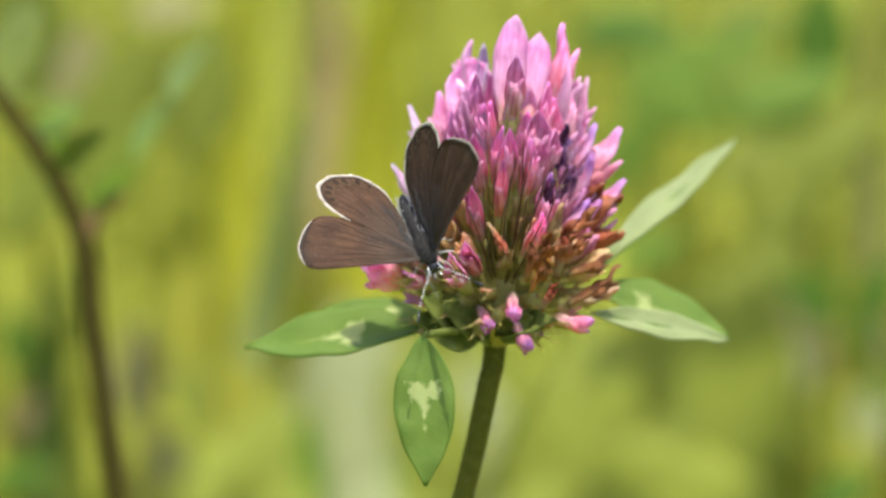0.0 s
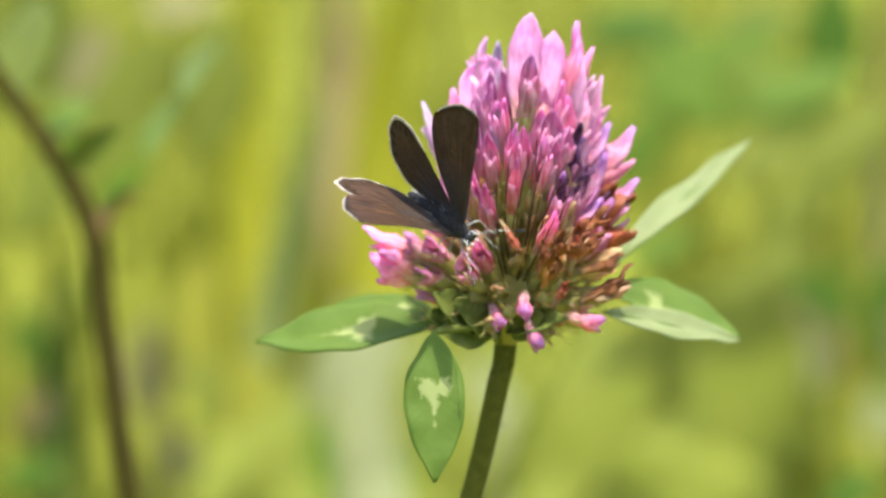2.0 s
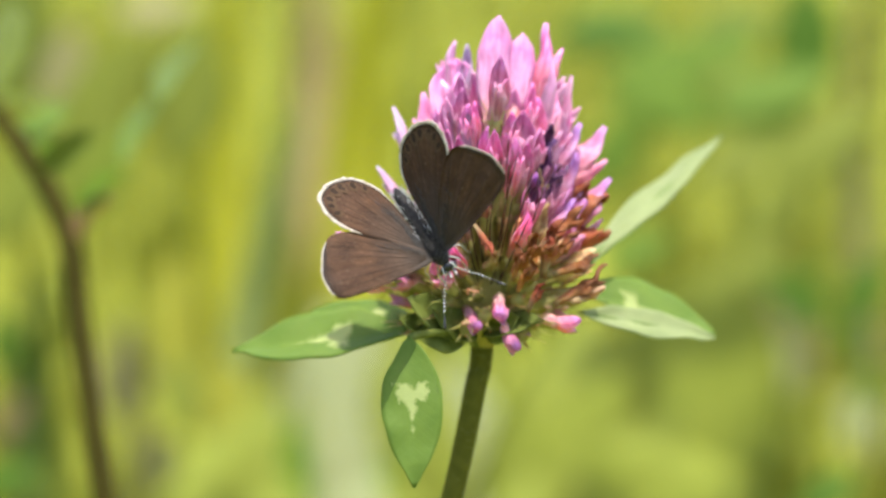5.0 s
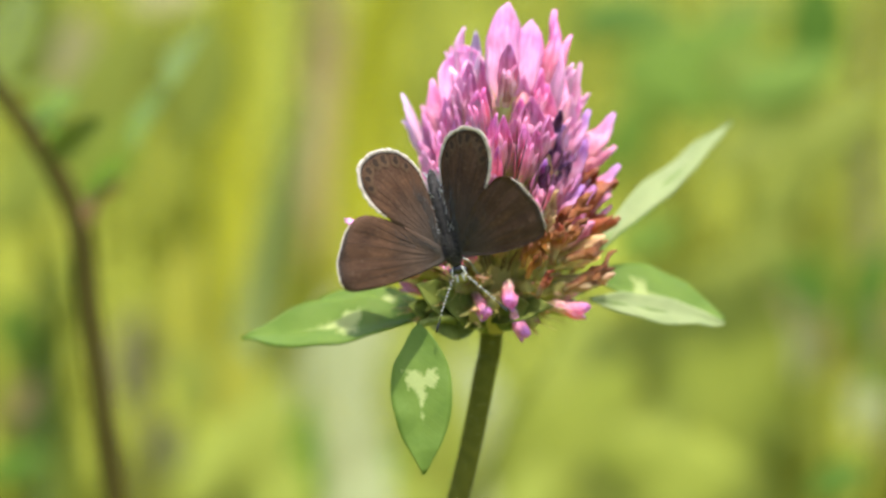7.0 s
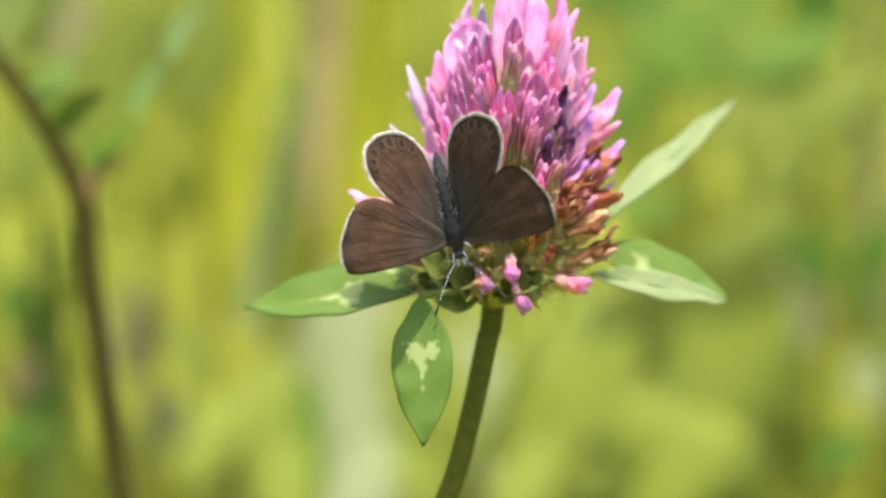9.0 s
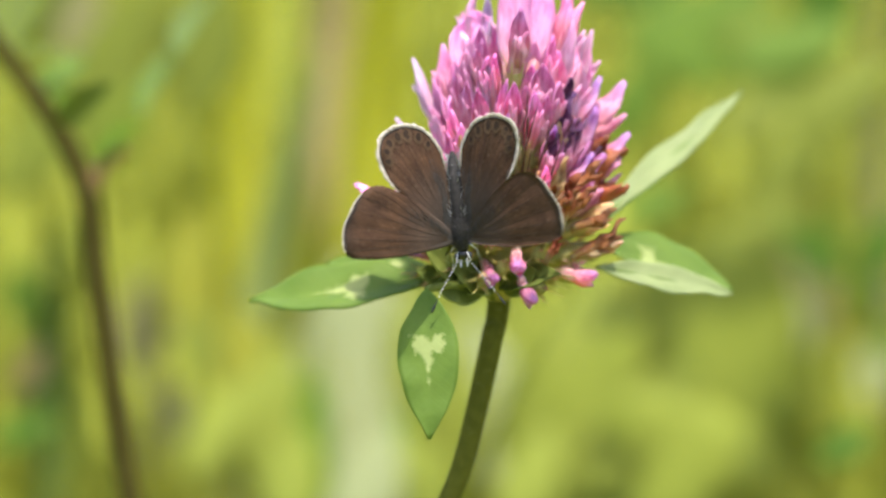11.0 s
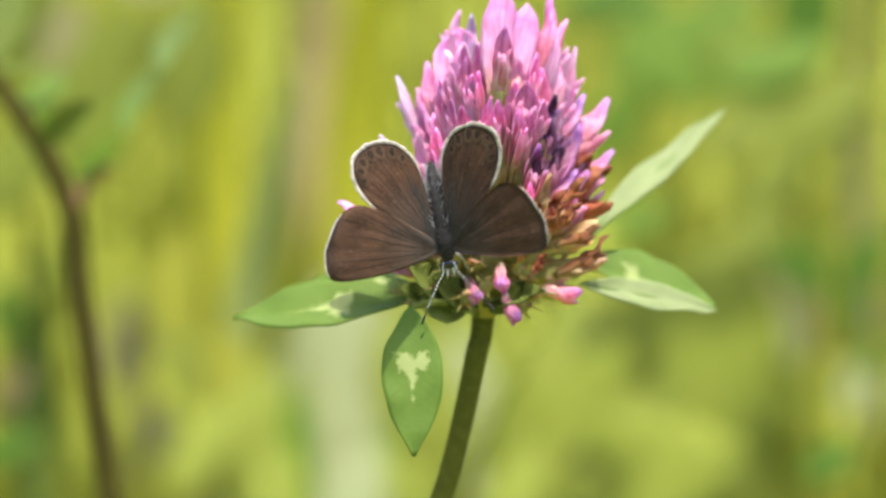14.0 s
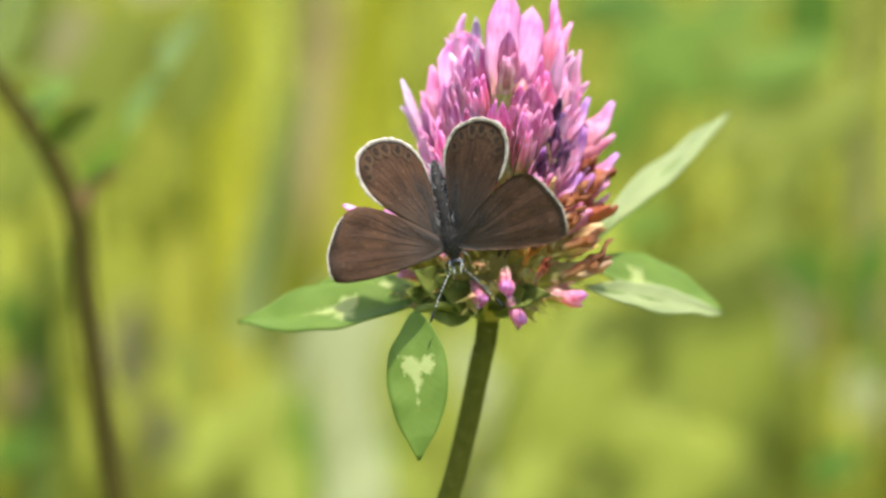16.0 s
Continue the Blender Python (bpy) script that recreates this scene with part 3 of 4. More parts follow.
POINTED = [(7.9, 20.6, 10.5, 0.8), (14.3, 24.0, 2.5, 0.86), (11.6, 17.8, 7.5, 0.66), (4.2, 15.6, 9, 0.6)]
HANGING = [
    ((7.66, -7.89), (7.54, -5.09), 11, 7, 1.07), ((5.07, -9.17), (3.96, -6.43), 10, 6, 1.07), ((9.27, -11.48), (7.73, -7.16), 10, 6, 1.07),
    ((16.44, -8.56), (11.37, -7.65), 6, 5, 1.07)]


def springing(u, v, w, girth, kind, seed):
    """A floret that rises from the receptacle and ends at the given tip."""
    tip = spot(u, v, w)
    up = max(0.0, min(1.0, (v + 8) / 33))
    side = tip - HEAD
    side = side - AXIS * side.dot(AXIS)
    base = HEAD + AXIS * (0.0030 + 0.0100 * up) + side.normalized() * (0.0052 - 0.0030 * up)
    ln = min((tip - base).length, 0.0142 if w < 8 else 0.0100)
    floret(tip - (tip - base).normalized() * ln, tip - base, ln * 1.03, kind, seed, girth)


for kind, group in (("pale", CROWN), ("open", UPPER), ("open", POINTED), ("open", MIDDLE), ("open", SIDE), ("violet", FADING), ("dark", SHRIVELLED), ("lilac", OUTLYING), ("withered", DRY)):
    for i, (u, v, w, girth) in enumerate(group):
        springing(u, v, w, girth * (1.5 if w > 5 else 1.8), kind, 3000 + i * 7 + len(kind) + len(group))
# those that droop or curl: tip, base, depth of tip and base, girth
for kind, group in (("withered", CURLED), ("open", LOW_SIDE), ("banner", BROAD), ("bud", HANGING)):
    for i, (tip, base, dt, db, girth) in enumerate(group):
        b, t = spot(*base, db + (3 if kind == "withered" else 0)), spot(*tip, dt + (3 if kind == "withered" else 0))
        floret(b, t - b, (t - b).length, kind, 5000 + i * 7 + len(kind), girth * {"open": 1.6, "banner": 1.0, "withered": 0.78, "bud": 0.9}[kind], group is LOW_SIDE)


def bristle(u, v, w, seed):
    """A thin dry calyx tooth that stands up between the florets."""
    rng = random.Random(seed)
    tip = spot(u, v, w)
    base = HEAD + AXIS * 0.006 + AX_NEAR * 0.005 + AX_RIGHT * (u - 6) * 0.0002
    mid = base.lerp(tip, 0.55) + Vector((rng.uniform(-1, 1), 0, rng.uniform(-1, 1))) * 0.0006
    bm = bmesh.new()
    tube(bm, [p - ROOT for p in spline([base, mid, tip], 5)], [0.00010] * 6 + [0.00007] * 4 + [0.00002], 5)
    part("calyx_tooth", bm, DRY_TOOTH, clover, "thin dry brown calyx tooth")


for i, (u, v, w) in enumerate(((8.8, 12.2, 12.5), (7.6, 8.5, 13.5), (11.6, 8.8, 12.5), (9.9, 10.6, 12.5), (5.8, 9.2, 12.5), (4.4, 7.0, 13),
                               (12.6, 6.6, 12), (9.2, 5.6, 14), (6.9, 5.2, 14), (2.9, 4.4, 13), (11.0, 3.4, 13.5), (8.2, 1.8, 14))):
    bristle(u, v, w, 600 + i)

bm = bmesh.new()
pts = [HEAD + AXIS * z - ROOT for z in (-0.001, 0.0005, 0.0035, 0.007, 0.012, 0.017)]
tube(bm, pts, [0.0012, 0.0026, 0.0056, 0.0058, 0.0042, 0.0012], 18)
part("receptacle", bm, RECEPTACLE, clover)


def leaf_mesh(name, length, width, fold, bend, twist, material, seed, wave=0.0001):
    """A pointed oval leaf along y, folded along its midrib, drooping by bend, with a thin solid blade."""
    rnd = Vector((seed * 2.3, seed, 0))
    bm = bmesh.new()
    rows = []
    for j in range(25):
        t = j / 24
        w = 0.5 * width * max(0.03, math.sin(math.pi * t ** 0.92) ** 0.85)
        row = []
        for k in range(13):
            q = k / 6 - 1
            x = q * w
            z = abs(x) * math.tan(fold) - abs(x) ** 2 * 25 - bend * length * t * t
            z += wave * math.sin(t * 17 + q * 2 + seed) * abs(q)
            p = Vector((x * math.cos(twist * t), length * t, z + x * math.sin(twist * t)))
            row.append(p + noise.noise_vector(p * 350 + rnd) * 0.00025)
        rows.append(row)
    sheet(bm, rows, 0.00016)
    return as_mesh(name, bm, material)


def rib_mesh(length, width, fold, bend):
    bm = bmesh.new()
    pts = [(0, length * t, -bend * length * t * t - 0.00012) for t in (i / 10 for i in range(11))]
    tube(bm, pts, [0.00020 * (1 - 0.8 * i / 10) for i in range(11)], 6)
    return as_mesh("midrib", bm, MIDRIB)


def clover_leaf(base, tip, face, width, fold, bend, material, label, seed, rib=True):
    ln = (tip - base).length / math.sqrt(1 + bend * bend)
    m = TO_CLOVER @ aim(base, tip, face)
    if bend:
        m = m @ Matrix.Rotation(math.atan(bend), 4, "X")
    # built 15.5 mm long, so that the pale mark keeps its place along the blade
    k = ln / 0.0155
    ob = mesh_part("leaf", leaf_mesh("leaf", 0.0155, width / k, fold, bend, 0.0, material, seed), clover, label, m @ Matrix.Diagonal((k, k, k, 1)))
    if rib:
        mesh_part("midrib", rib_mesh(0.0155, width / k, fold, bend), ob)


clover_leaf(spot(-2.41, -8.9, 3), spot(-21.7, -10.75, -3), UP * 0.8 + NEAR * 0.6 + RIGHT * 0.1, 0.0086, 0.32, 0.02, CLOVER_LEAF, "green leaflet with a pale mark", 1, False)
clover_leaf(spot(-2.20, -9.45, 15), spot(-1.85, -25.90, 19), NEAR + UP * 0.35, 0.0062, 0.10, 0.06, CLOVER_LEAF, "hanging green leaflet with a pale mark", 2, False)
clover_leaf(spot(16.9, -1.9, -4), spot(32.1, 12.0, -22), NEAR + UP * 0.3 - RIGHT * 0.4, 0.0035, 0.30, 0.02, PALE_LEAF, "pale green leaflet seen from below", 3)
# Added blade: pale colour stands in for sunlight on the next leaflet's lower half
clover_leaf(spot(16.4, -7.0, 0), spot(31.4, -9.9, -3), NEAR * 0.8 + UP * 0.6, 0.0036, 0.2, 0.05, PALE_LEAF, "narrow pale blade added for the sunlit lower half of a leaflet", 6)
clover_leaf(spot(16.4, -4.6, -5), spot(31.3, -9.5, -8), NEAR * 0.55 + UP * 0.85, 0.0086, 0.40, -0.04, CLOVER_LEAF, "green leaflet with a pale mark", 4)
clover_leaf(spot(-1.48, -7.97, -3), spot(-13.0, -6.4, -9), UP * 0.8 + NEAR * 0.6, 0.0055, 0.2, 0.05, CLOVER_LEAF, "short green leaflet", 5)
for goal, w in (((-2.47, -8.95), 3), ((-2.10, -9.46), 15), ((15.95, -6.00), -6)):
    bm = bmesh.new()
    tube(bm, [p - ROOT for p in spline([HEAD - AXIS * 0.001, HEAD.lerp(spot(*goal, w), 0.5) + UP * 0.0005, spot(*goal, w)], 5)], 0.0004, 8)
    part("petiole", bm, BRACT, clover)
# stipules and bracts under the head
for base, tip, face, width, seed in (
        ((3.59, -9.21), (-3.03, -4.14), NEAR + UP * 0.6, 0.0046, 11), ((4.08, -9.58), (-2.84, -8.84), NEAR + UP * 0.3, 0.0040, 12),
        ((4.20, -9.09), (-0.74, -4.88), NEAR + UP * 0.6, 0.0046, 13), ((4.20, -8.10), (1.36, -10.82), NEAR + UP * 0.1, 0.0034, 14),
        ((0.99, -9.21), (-4.45, -6.61), NEAR + UP * 0.6, 0.0030, 17), ((5.93, -9.21), (10.88, -6.43), NEAR + UP * 0.3, 0.0040, 15),
        ((5.63, -9.21), (13.35, -6.86), NEAR + UP, 0.0036, 16)):
    ob = mesh_part("bract", leaf_mesh("bract", (Vector(tip) - Vector(base)).length * 0.001, width, 0.3, 0.1, 0.0, BRACT, seed), clover, "",
                   TO_CLOVER @ aim(spot(*base, 5.0), spot(*tip, 11.0), face))


# ---- butterfly ----
WING_THICK = 0.00006
FORE = [(0.0, 0.5), (4.2, 1.6), (8.5, 2.3), (12.0, 2.35), (13.1, 1.7), (13.3, 0.6), (13.0, -0.9), (12.1, -2.6), (11.1, -3.9),
        (10.0, -4.75), (8.3, -4.95), (5.7, -4.0), (2.2, -2.1), (0.0, -0.6)]
HIND = [(0.0, 0.45), (3.2, -1.0), (6.0, -2.4), (7.7, -3.7), (8.8, -5.6), (9.0, -7.1), (8.4, -8.4), (6.9, -9.45), (5.3, -9.75),
        (3.5, -9.4), (1.9, -7.9), (1.0, -5.5), (0.3, -2.2), (0.0, -0.6)]


def wing_height(p, size):
    """A light camber, with soft pleats that fan out from the hinge."""
    r = p.length
    a = math.atan2(p.y, max(p.x, 1e-6))
    return 0.00045 * math.sin(min(1.0, r / size) * math.pi) + 0.00007 * math.sin(a * 26) * min(1.0, r / size)


def wing_parts(name, outline, margin, side, parent, hinge, label):
    """A wing in the space of its hinge: x outward (side 1 or -1), y forward, z up. margin: the share of the outline that is fringed."""
    edge = [Vector((p.x, p.y, 0)) * 0.00101 for p in spline([(x, y, 0) for x, y in outline], 6, True)]
    n = len(edge)
    size = 0.0135
    heart = Vector((4.6, -0.7, 0)) * 0.001 if outline is FORE else Vector((4.4, -5.4, 0)) * 0.001
    put = lambda p, up=0.0: Vector((p.x * side, p.y, wing_height(p, size) + up))
    bm = bmesh.new()
    rings = []
    for s in (0.0, 0.15, 0.3, 0.45, 0.6, 0.75, 0.88, 1.0):
        rings.append([put(heart.lerp(e, s)) for e in edge] if s else None)
    for up, flip in ((0.0, False), (-WING_THICK, True)):
        c = bm.verts.new(put(heart, up))
        vs = [[bm.verts.new(p + Vector((0, 0, up))) for p in ring] for ring in rings[1:]]
        for k in range(n):
            q = (k + 1) % n
            f = [(c, vs[0][k], vs[0][q])] + [(a[k], b[k], b[q], a[q]) for a, b in zip(vs, vs[1:])]
            for face in f:
                bm.faces.new(face if flip == (side > 0) else tuple(reversed(face)))
        if up == 0.0:
            top = vs[-1]
        else:
            for k in range(n):
                q = (k + 1) % n
                bm.faces.new((top[k], top[q], vs[-1][q], vs[-1][k]))
    wing = part(name, bm, WING, parent, label)
    wing.location = hinge
    # fringe of hair scales along the margin
    first, last = int(margin[0] * n), int(margin[1] * n)
    bm = bmesh.new()
    rng = random.Random(len(name) + side)
    rows = [[], [], []]
    for k in range(first, last + 1):
        a, b = edge[(k - 1) % n], edge[(k + 1) % n]
        out = Vector(((b - a).y, -(b - a).x, 0)).normalized() * -1
        if out.dot(edge[k % n] - heart) < 0:
            out = -out
        t = (k - first) / (last - first)
        deep = (0.00008 if outline is FORE else 0.00034) * min(1, 6 * t + 0.25, 6 * (1 - t) + 0.25)
        e = edge[k % n]
        for row, d, up in zip(rows, (-0.00008, deep * 0.5, deep * (0.65 + 0.6 * rng.random())), (0.00003, 0.00001, -0.00003)):
            p = put(e, up)
            row.append(p + Vector((out.x * side, out.y, 0)) * d)
    sheet(bm, rows if side > 0 else [list(reversed(r)) for r in rows], 0.00005)
    part("fringe", bm, FRINGE, wing, "white hair fringe")
    # dark border inside the fringe
    bm = bmesh.new()
    rows = [[], [], []]
    for k in range(first, last + 1):
        t = (k - first) / (last - first)
        wide = (0.00048 if outline is FORE else 0.00030) * min(1, 5 * t + 0.1, 5 * (1 - t) + 0.1)
        e = edge[k % n]
        inward = (heart - e).normalized()
        for row, d in zip(rows, (0.00006, wide * 0.6, wide * (0.85 + 0.3 * rng.random()))):
            row.append(put(e + inward * d, 0.000016))
    sheet(bm, rows if side < 0 else [list(reversed(r)) for r in rows], 0.00003)
    part("border", bm, BORDER, wing, "dark border")
    # grey hairs towards the body
    bm = bmesh.new()

    def on_wing(rng):
        g = rng.randrange(int(n * 0.60), n) if outline is HIND else rng.randrange(int(n * 0.55), n)
        e = edge[g] * (0.08 + 0.55 * rng.random() ** 1.5) + (heart - edge[g]) * 0.25 * rng.random()
        return put(e, 0.00002), (Vector((e.x * side, e.y, 0)).normalized() + Vector((0, 0, 0.12)))
    hairs(bm, 260 if outline is HIND else 140, 60 + side, on_wing, 0.0009, 0.000022)
    part("hair", bm, FUR_MID, wing, "grey hairs")["kind"] = "stuff"
    # veins
    goals = range(int(n * 0.22), int(n * 0.80), max(1, n // 13))
    for g in goals:
        bm = bmesh.new()
        e = edge[g] * 0.985
        mid = e * 0.5 + Vector((0.0002, 0.0002, 0))
        pts = [put(p, 0.00001) for p in spline([e * 0.06, e * 0.25 + (mid - e * 0.5), mid, e * 0.8, e], 4)]
        tube(bm, pts, [(0.000045 if outline is FORE else 0.000028) * (1 - 0.6 * i / len(pts)) for i in range(len(pts))], 5, False)
        part("vein", bm, VEIN, wing)
    # hindwing: a row of dark marginal spots, each in a pale brown ring
    count, lo, hi = 7, 0.27, 0.70
    for i in range(count if outline is HIND else 0):
        k = int(n * (lo + (hi - lo) * (i + 0.5) / count))
        inward = (heart - edge[k]).normalized()
        along = Vector((-inward.y, inward.x, 0))
        big = 0.75 + 0.25 * math.sin(math.pi * (i + 0.5) / count) + (0.15 if i == 4 else 0.0)
        for name_part, mat, label, deep, rx, ry, up in (("spot_ring", LUNULE, "pale brown ring", 0.00105, 0.00058, 0.00066, 0.000070),
                                                        ("marginal_spot", SPOT, "dark spot", 0.00090, 0.00033, 0.00046, 0.000095)):
            bm = bmesh.new()
            c = edge[k] + inward * deep
            ring = [bm.verts.new(put(c + along * rx * big * math.cos(t) * (1 + 0.15 * math.sin(3 * t + i)) + inward * ry * big * math.sin(t) * (1 + 0.1 * math.sin(2 * t + i)), up))
                    for t in (2 * math.pi * j / 16 for j in range(16))]
            bm.faces.new(ring if side > 0 else list(reversed(ring)))
            part(name_part, bm, mat, wing, label)
    return wing


butterfly = tagged(new("butterfly"), "small brown butterfly with white-fringed wings resting on the clover", "butterfly")
MM = 0.001


def hairs(bm, count, seed, place, length, radius=0.00003):
    rng = random.Random(seed)
    for _ in range(count):
        p, nrm = place(rng)
        ln = rng.uniform(0.6, 1.2) * length
        tip = p + nrm * ln * 0.6 + Vector((rng.gauss(0, 0.2), -0.8, rng.gauss(0, 0.15))) * ln * 0.8
        tube(bm, [p, p.lerp(tip, 0.5) + nrm * ln * 0.12, tip], [radius, radius * 0.8, radius * 0.25], 3, False)


def body_parts():
    bm = bmesh.new()
    ball(bm, (0, 0, 0), (0.98 * MM, 2.0 * MM, 1.05 * MM), None, 20, 14)
    for v in bm.verts:
        v.co += noise.noise_vector(v.co * 1500) * 0.00010
    thorax = part("thorax", bm, FUR_DARK, butterfly, "blue-grey furry thorax")
    bm = bmesh.new()

    def on_thorax(rng):
        d = Vector((rng.gauss(0, 1), rng.gauss(0, 1), abs(rng.gauss(0, 1)) - 0.3)).normalized()
        return Vector((d.x * 0.94, d.y * 1.95, d.z * 1.0)) * MM, d
    hairs(bm, 600, 3, on_thorax, 0.0006)
    part("fur", bm, FUR_MID, thorax)["kind"] = "stuff"
    bm = bmesh.new()
    prof = [(-1.2, 0.80), (-2.2, 0.90), (-3.4, 0.97), (-4.6, 0.97), (-5.8, 0.86), (-6.9, 0.68), (-7.9, 0.44), (-8.6, 0.15)]
    pts, rad = [], []
    for (y0, r0), (y1, r1) in zip(prof, prof[1:]):
        for s, k in ((0.0, 0.995), (0.2, 1.0), (0.85, 1.0)):
            pts.append((0, (y0 + (y1 - y0) * s) * MM, (-0.1 - 0.012 * (y0 + 1.2) ** 2) * MM))
            rad.append((r0 + (r1 - r0) * s) * k * MM)
    tube(bm, pts, rad, 16)
    abdomen = part("abdomen", bm, FUR_DARK, butterfly, "dark grey segmented abdomen")
    bm = bmesh.new()

    def on_abdomen(rng):
        y = rng.uniform(-8.0, -1.5)
        r = 0.96 if y > -5 else 0.96 - (-5 - y) * 0.22
        a = rng.choice((0.35, math.pi - 0.35)) + rng.gauss(0, 0.35)
        d = Vector((math.cos(a), 0, math.sin(a)))
        return Vector((d.x * r, y, d.z * r - 0.1 - 0.012 * (y + 1.2) ** 2)) * MM, d
    hairs(bm, 420, 4, on_abdomen, 0.0007)
    part("pale_fur", bm, FUR_PALE, abdomen, "pale hairs along the sides")["kind"] = "stuff"
    # head
    bm = bmesh.new()
    ball(bm, (0, 2.25 * MM, -0.25 * MM), (0.72 * MM, 0.55 * MM, 0.62 * MM))
    head = part("head", bm, BLACK, butterfly)
    for s in (-1, 1):
        bm = bmesh.new()
        ball(bm, (s * 0.62 * MM, 2.4 * MM, -0.25 * MM), (0.34 * MM, 0.42 * MM, 0.46 * MM))
        part("eye", bm, BLACK, head, "black eye ringed with white")
        bm = bmesh.new()
        ring = [(s * (0.60 + 0.14 * math.cos(a)) * MM, (2.4 + 0.46 * math.cos(a)) * MM, (-0.25 + 0.5 * math.sin(a)) * MM) for a in (2 * math.pi * k / 14 for k in range(15))]
        tube(bm, ring, 0.00005, 5, False)
        part("eye_ring", bm, WHITE_SCALE, head)
        bm = bmesh.new()
        tube(bm, [(s * 0.22 * MM, 2.6 * MM, -0.5 * MM), (s * 0.32 * MM, 3.1 * MM, -0.45 * MM), (s * 0.36 * MM, 3.55 * MM, -0.15 * MM)], [0.00010, 0.00010, 0.00003], 6)
        part("palp", bm, WHITE_SCALE, head, "white palp")
        # antenna: dark shaft, white bands, dark club
        tip = Vector((s * 3.8, 7.9, 0.6)) * MM
        base = Vector((s * 0.3, 2.55, 0.1)) * MM
        path = spline([base, base.lerp(tip, 0.5) + Vector((s * 0.1, 0, 0.35)) * MM, tip], 9)
        bm = bmesh.new()
        rad = [0.000036] * 14 + [0.00007, 0.00012, 0.00014, 0.00013, 0.00005]
        tube(bm, path, rad, 7)
        antenna = part("antenna", bm, BLACK, head, "thin black antenna with white bands")
        bm = bmesh.new()
        for k in range(1, 13):
            p, q = path[k], path[k + 1]
            tube(bm, [p, p.lerp(q, 0.45)], 0.000047, 7)
        part("banding", bm, WHITE_SCALE, antenna, "white bands")
    # legs
    for s in (-1, 1):
        for y, reach, fwd in ((1.0, 1.3, 1.4), (0.2, 2.2, 0.6), (-0.6, 2.0, -1.6)):
            bm = bmesh.new()
            tube(bm, spline([Vector((s * 0.5, y, -0.9)) * MM, Vector((s * reach, y + fwd * 0.5, -1.5)) * MM,
                             Vector((s * reach * 1.05, y + fwd, -3.2)) * MM, Vector((s * reach * 1.2, y + fwd * 1.4, -4.2)) * MM], 4),
                 [0.00008] * 4 + [0.00006] * 4 + [0.00004] * 5, 6)
            part("leg", bm, FUR_PALE, butterfly, "thin whitish leg")


body_parts()
FORE_HINGE, HIND_HINGE = Vector((0.8, 0.6, 0.5)) * MM, Vector((0.8, -0.5, 0.4)) * MM
flip = Vector((-1, 1, 1))
wings = [wing_parts("forewing", FORE, (0.28, 0.60), 1, butterfly, FORE_HINGE, "brown forewing with a white fringe"),
         wing_parts("forewing", FORE, (0.28, 0.60), -1, butterfly, FORE_HINGE * flip, "brown forewing with a white fringe"),
         wing_parts("hindwing", HIND, (0.17, 0.78), 1, butterfly, HIND_HINGE, "brown hindwing with dark marginal spots"),
         wing_parts("hindwing", HIND, (0.17, 0.78), -1, butterfly, HIND_HINGE * flip, "brown hindwing with dark marginal spots")]

# ---- tall weed beside the clover ----
WEED_D = 0.350
weed_root = sight(-0.1231, -0.3956, WEED_D + 0.01)
weed_root.z = 0.0
weed = tagged(new("weed"), "tall brown-stemmed weed with narrow green leaves", "weed plant")
weed.location = weed_root


weed_pts = [(-0.2288, 0.0952), (-0.2098, 0.0681), (-0.1936, 0.0464), (-0.1806, 0.0247), (-0.1719, 0.0003), (-0.1686, -0.0323), (-0.1632, -0.0702), (-0.1564, -0.1190), (-0.1488, -0.1651)]
bm = bmesh.new()
low = sight(*weed_pts[-1], WEED_D) - weed_root
line = spline([sight(*p, WEED_D) - weed_root for p in weed_pts] + [low * (1 - k) for k in (0.07, 0.16, 0.28, 0.42, 0.6, 0.8, 1.0)], 6)
tube(bm, line, [0.0014 + 0.0007 * min(1, i / 24) for i in range(len(line))], 10)
part("stem", bm, BROWN_STEM, weed)
bm = bmesh.new()
tube(bm, spline([sight(*p, WEED_D) - weed_root for p in ((-0.1713, 0.0003), (-0.1697, 0.0098), (-0.1638, 0.0179), (-0.1543, 0.0260))], 5), [0.0015] * 8 + [0.0010] * 8, 8)
part("twig", bm, TWIG, weed, "reddish side twig")
for base, tip, width, d, mat, face in (
        ((-0.1882, 0.0382), (-0.1651, 0.0559), 0.0050, 0.32, WEED_LEAF, NEAR), ((-0.2098, 0.0721), (-0.1705, 0.0708), 0.0048, 0.36, WEED_DARK, NEAR + UP),
        ((-0.1692, 0.0210), (-0.1470, 0.0390), 0.0058, 0.345, VIVID_LEAF, NEAR + UP), ((-0.1475, 0.0409), (-0.1323, 0.0870), 0.0060, 0.46, MID_LEAF, NEAR),
        ((-0.1285, 0.0708), (-0.1177, 0.1141), 0.0085, 0.50, DARK_LEAF, NEAR), ((-0.2112, 0.0681), (-0.2044, 0.1250), 0.0130, 0.40, WEED_DARK, NEAR),
        ((-0.1882, 0.0409), (-0.1719, 0.0531), 0.0062, 0.36, VIVID_LEAF, NEAR), ((-0.1963, 0.0491), (-0.1760, 0.0748), 0.0070, 0.38, MID_LEAF, NEAR)):
    b, t = sight(*base, WEED_D), sight(*tip, d)
    mesh_part("leaf", leaf_mesh("leaf", (t - b).length, width, 0.25, 0.05, 0.3, mat, width * 9000), weed, "", Matrix.Translation(-weed_root) @ aim(b, t, face))


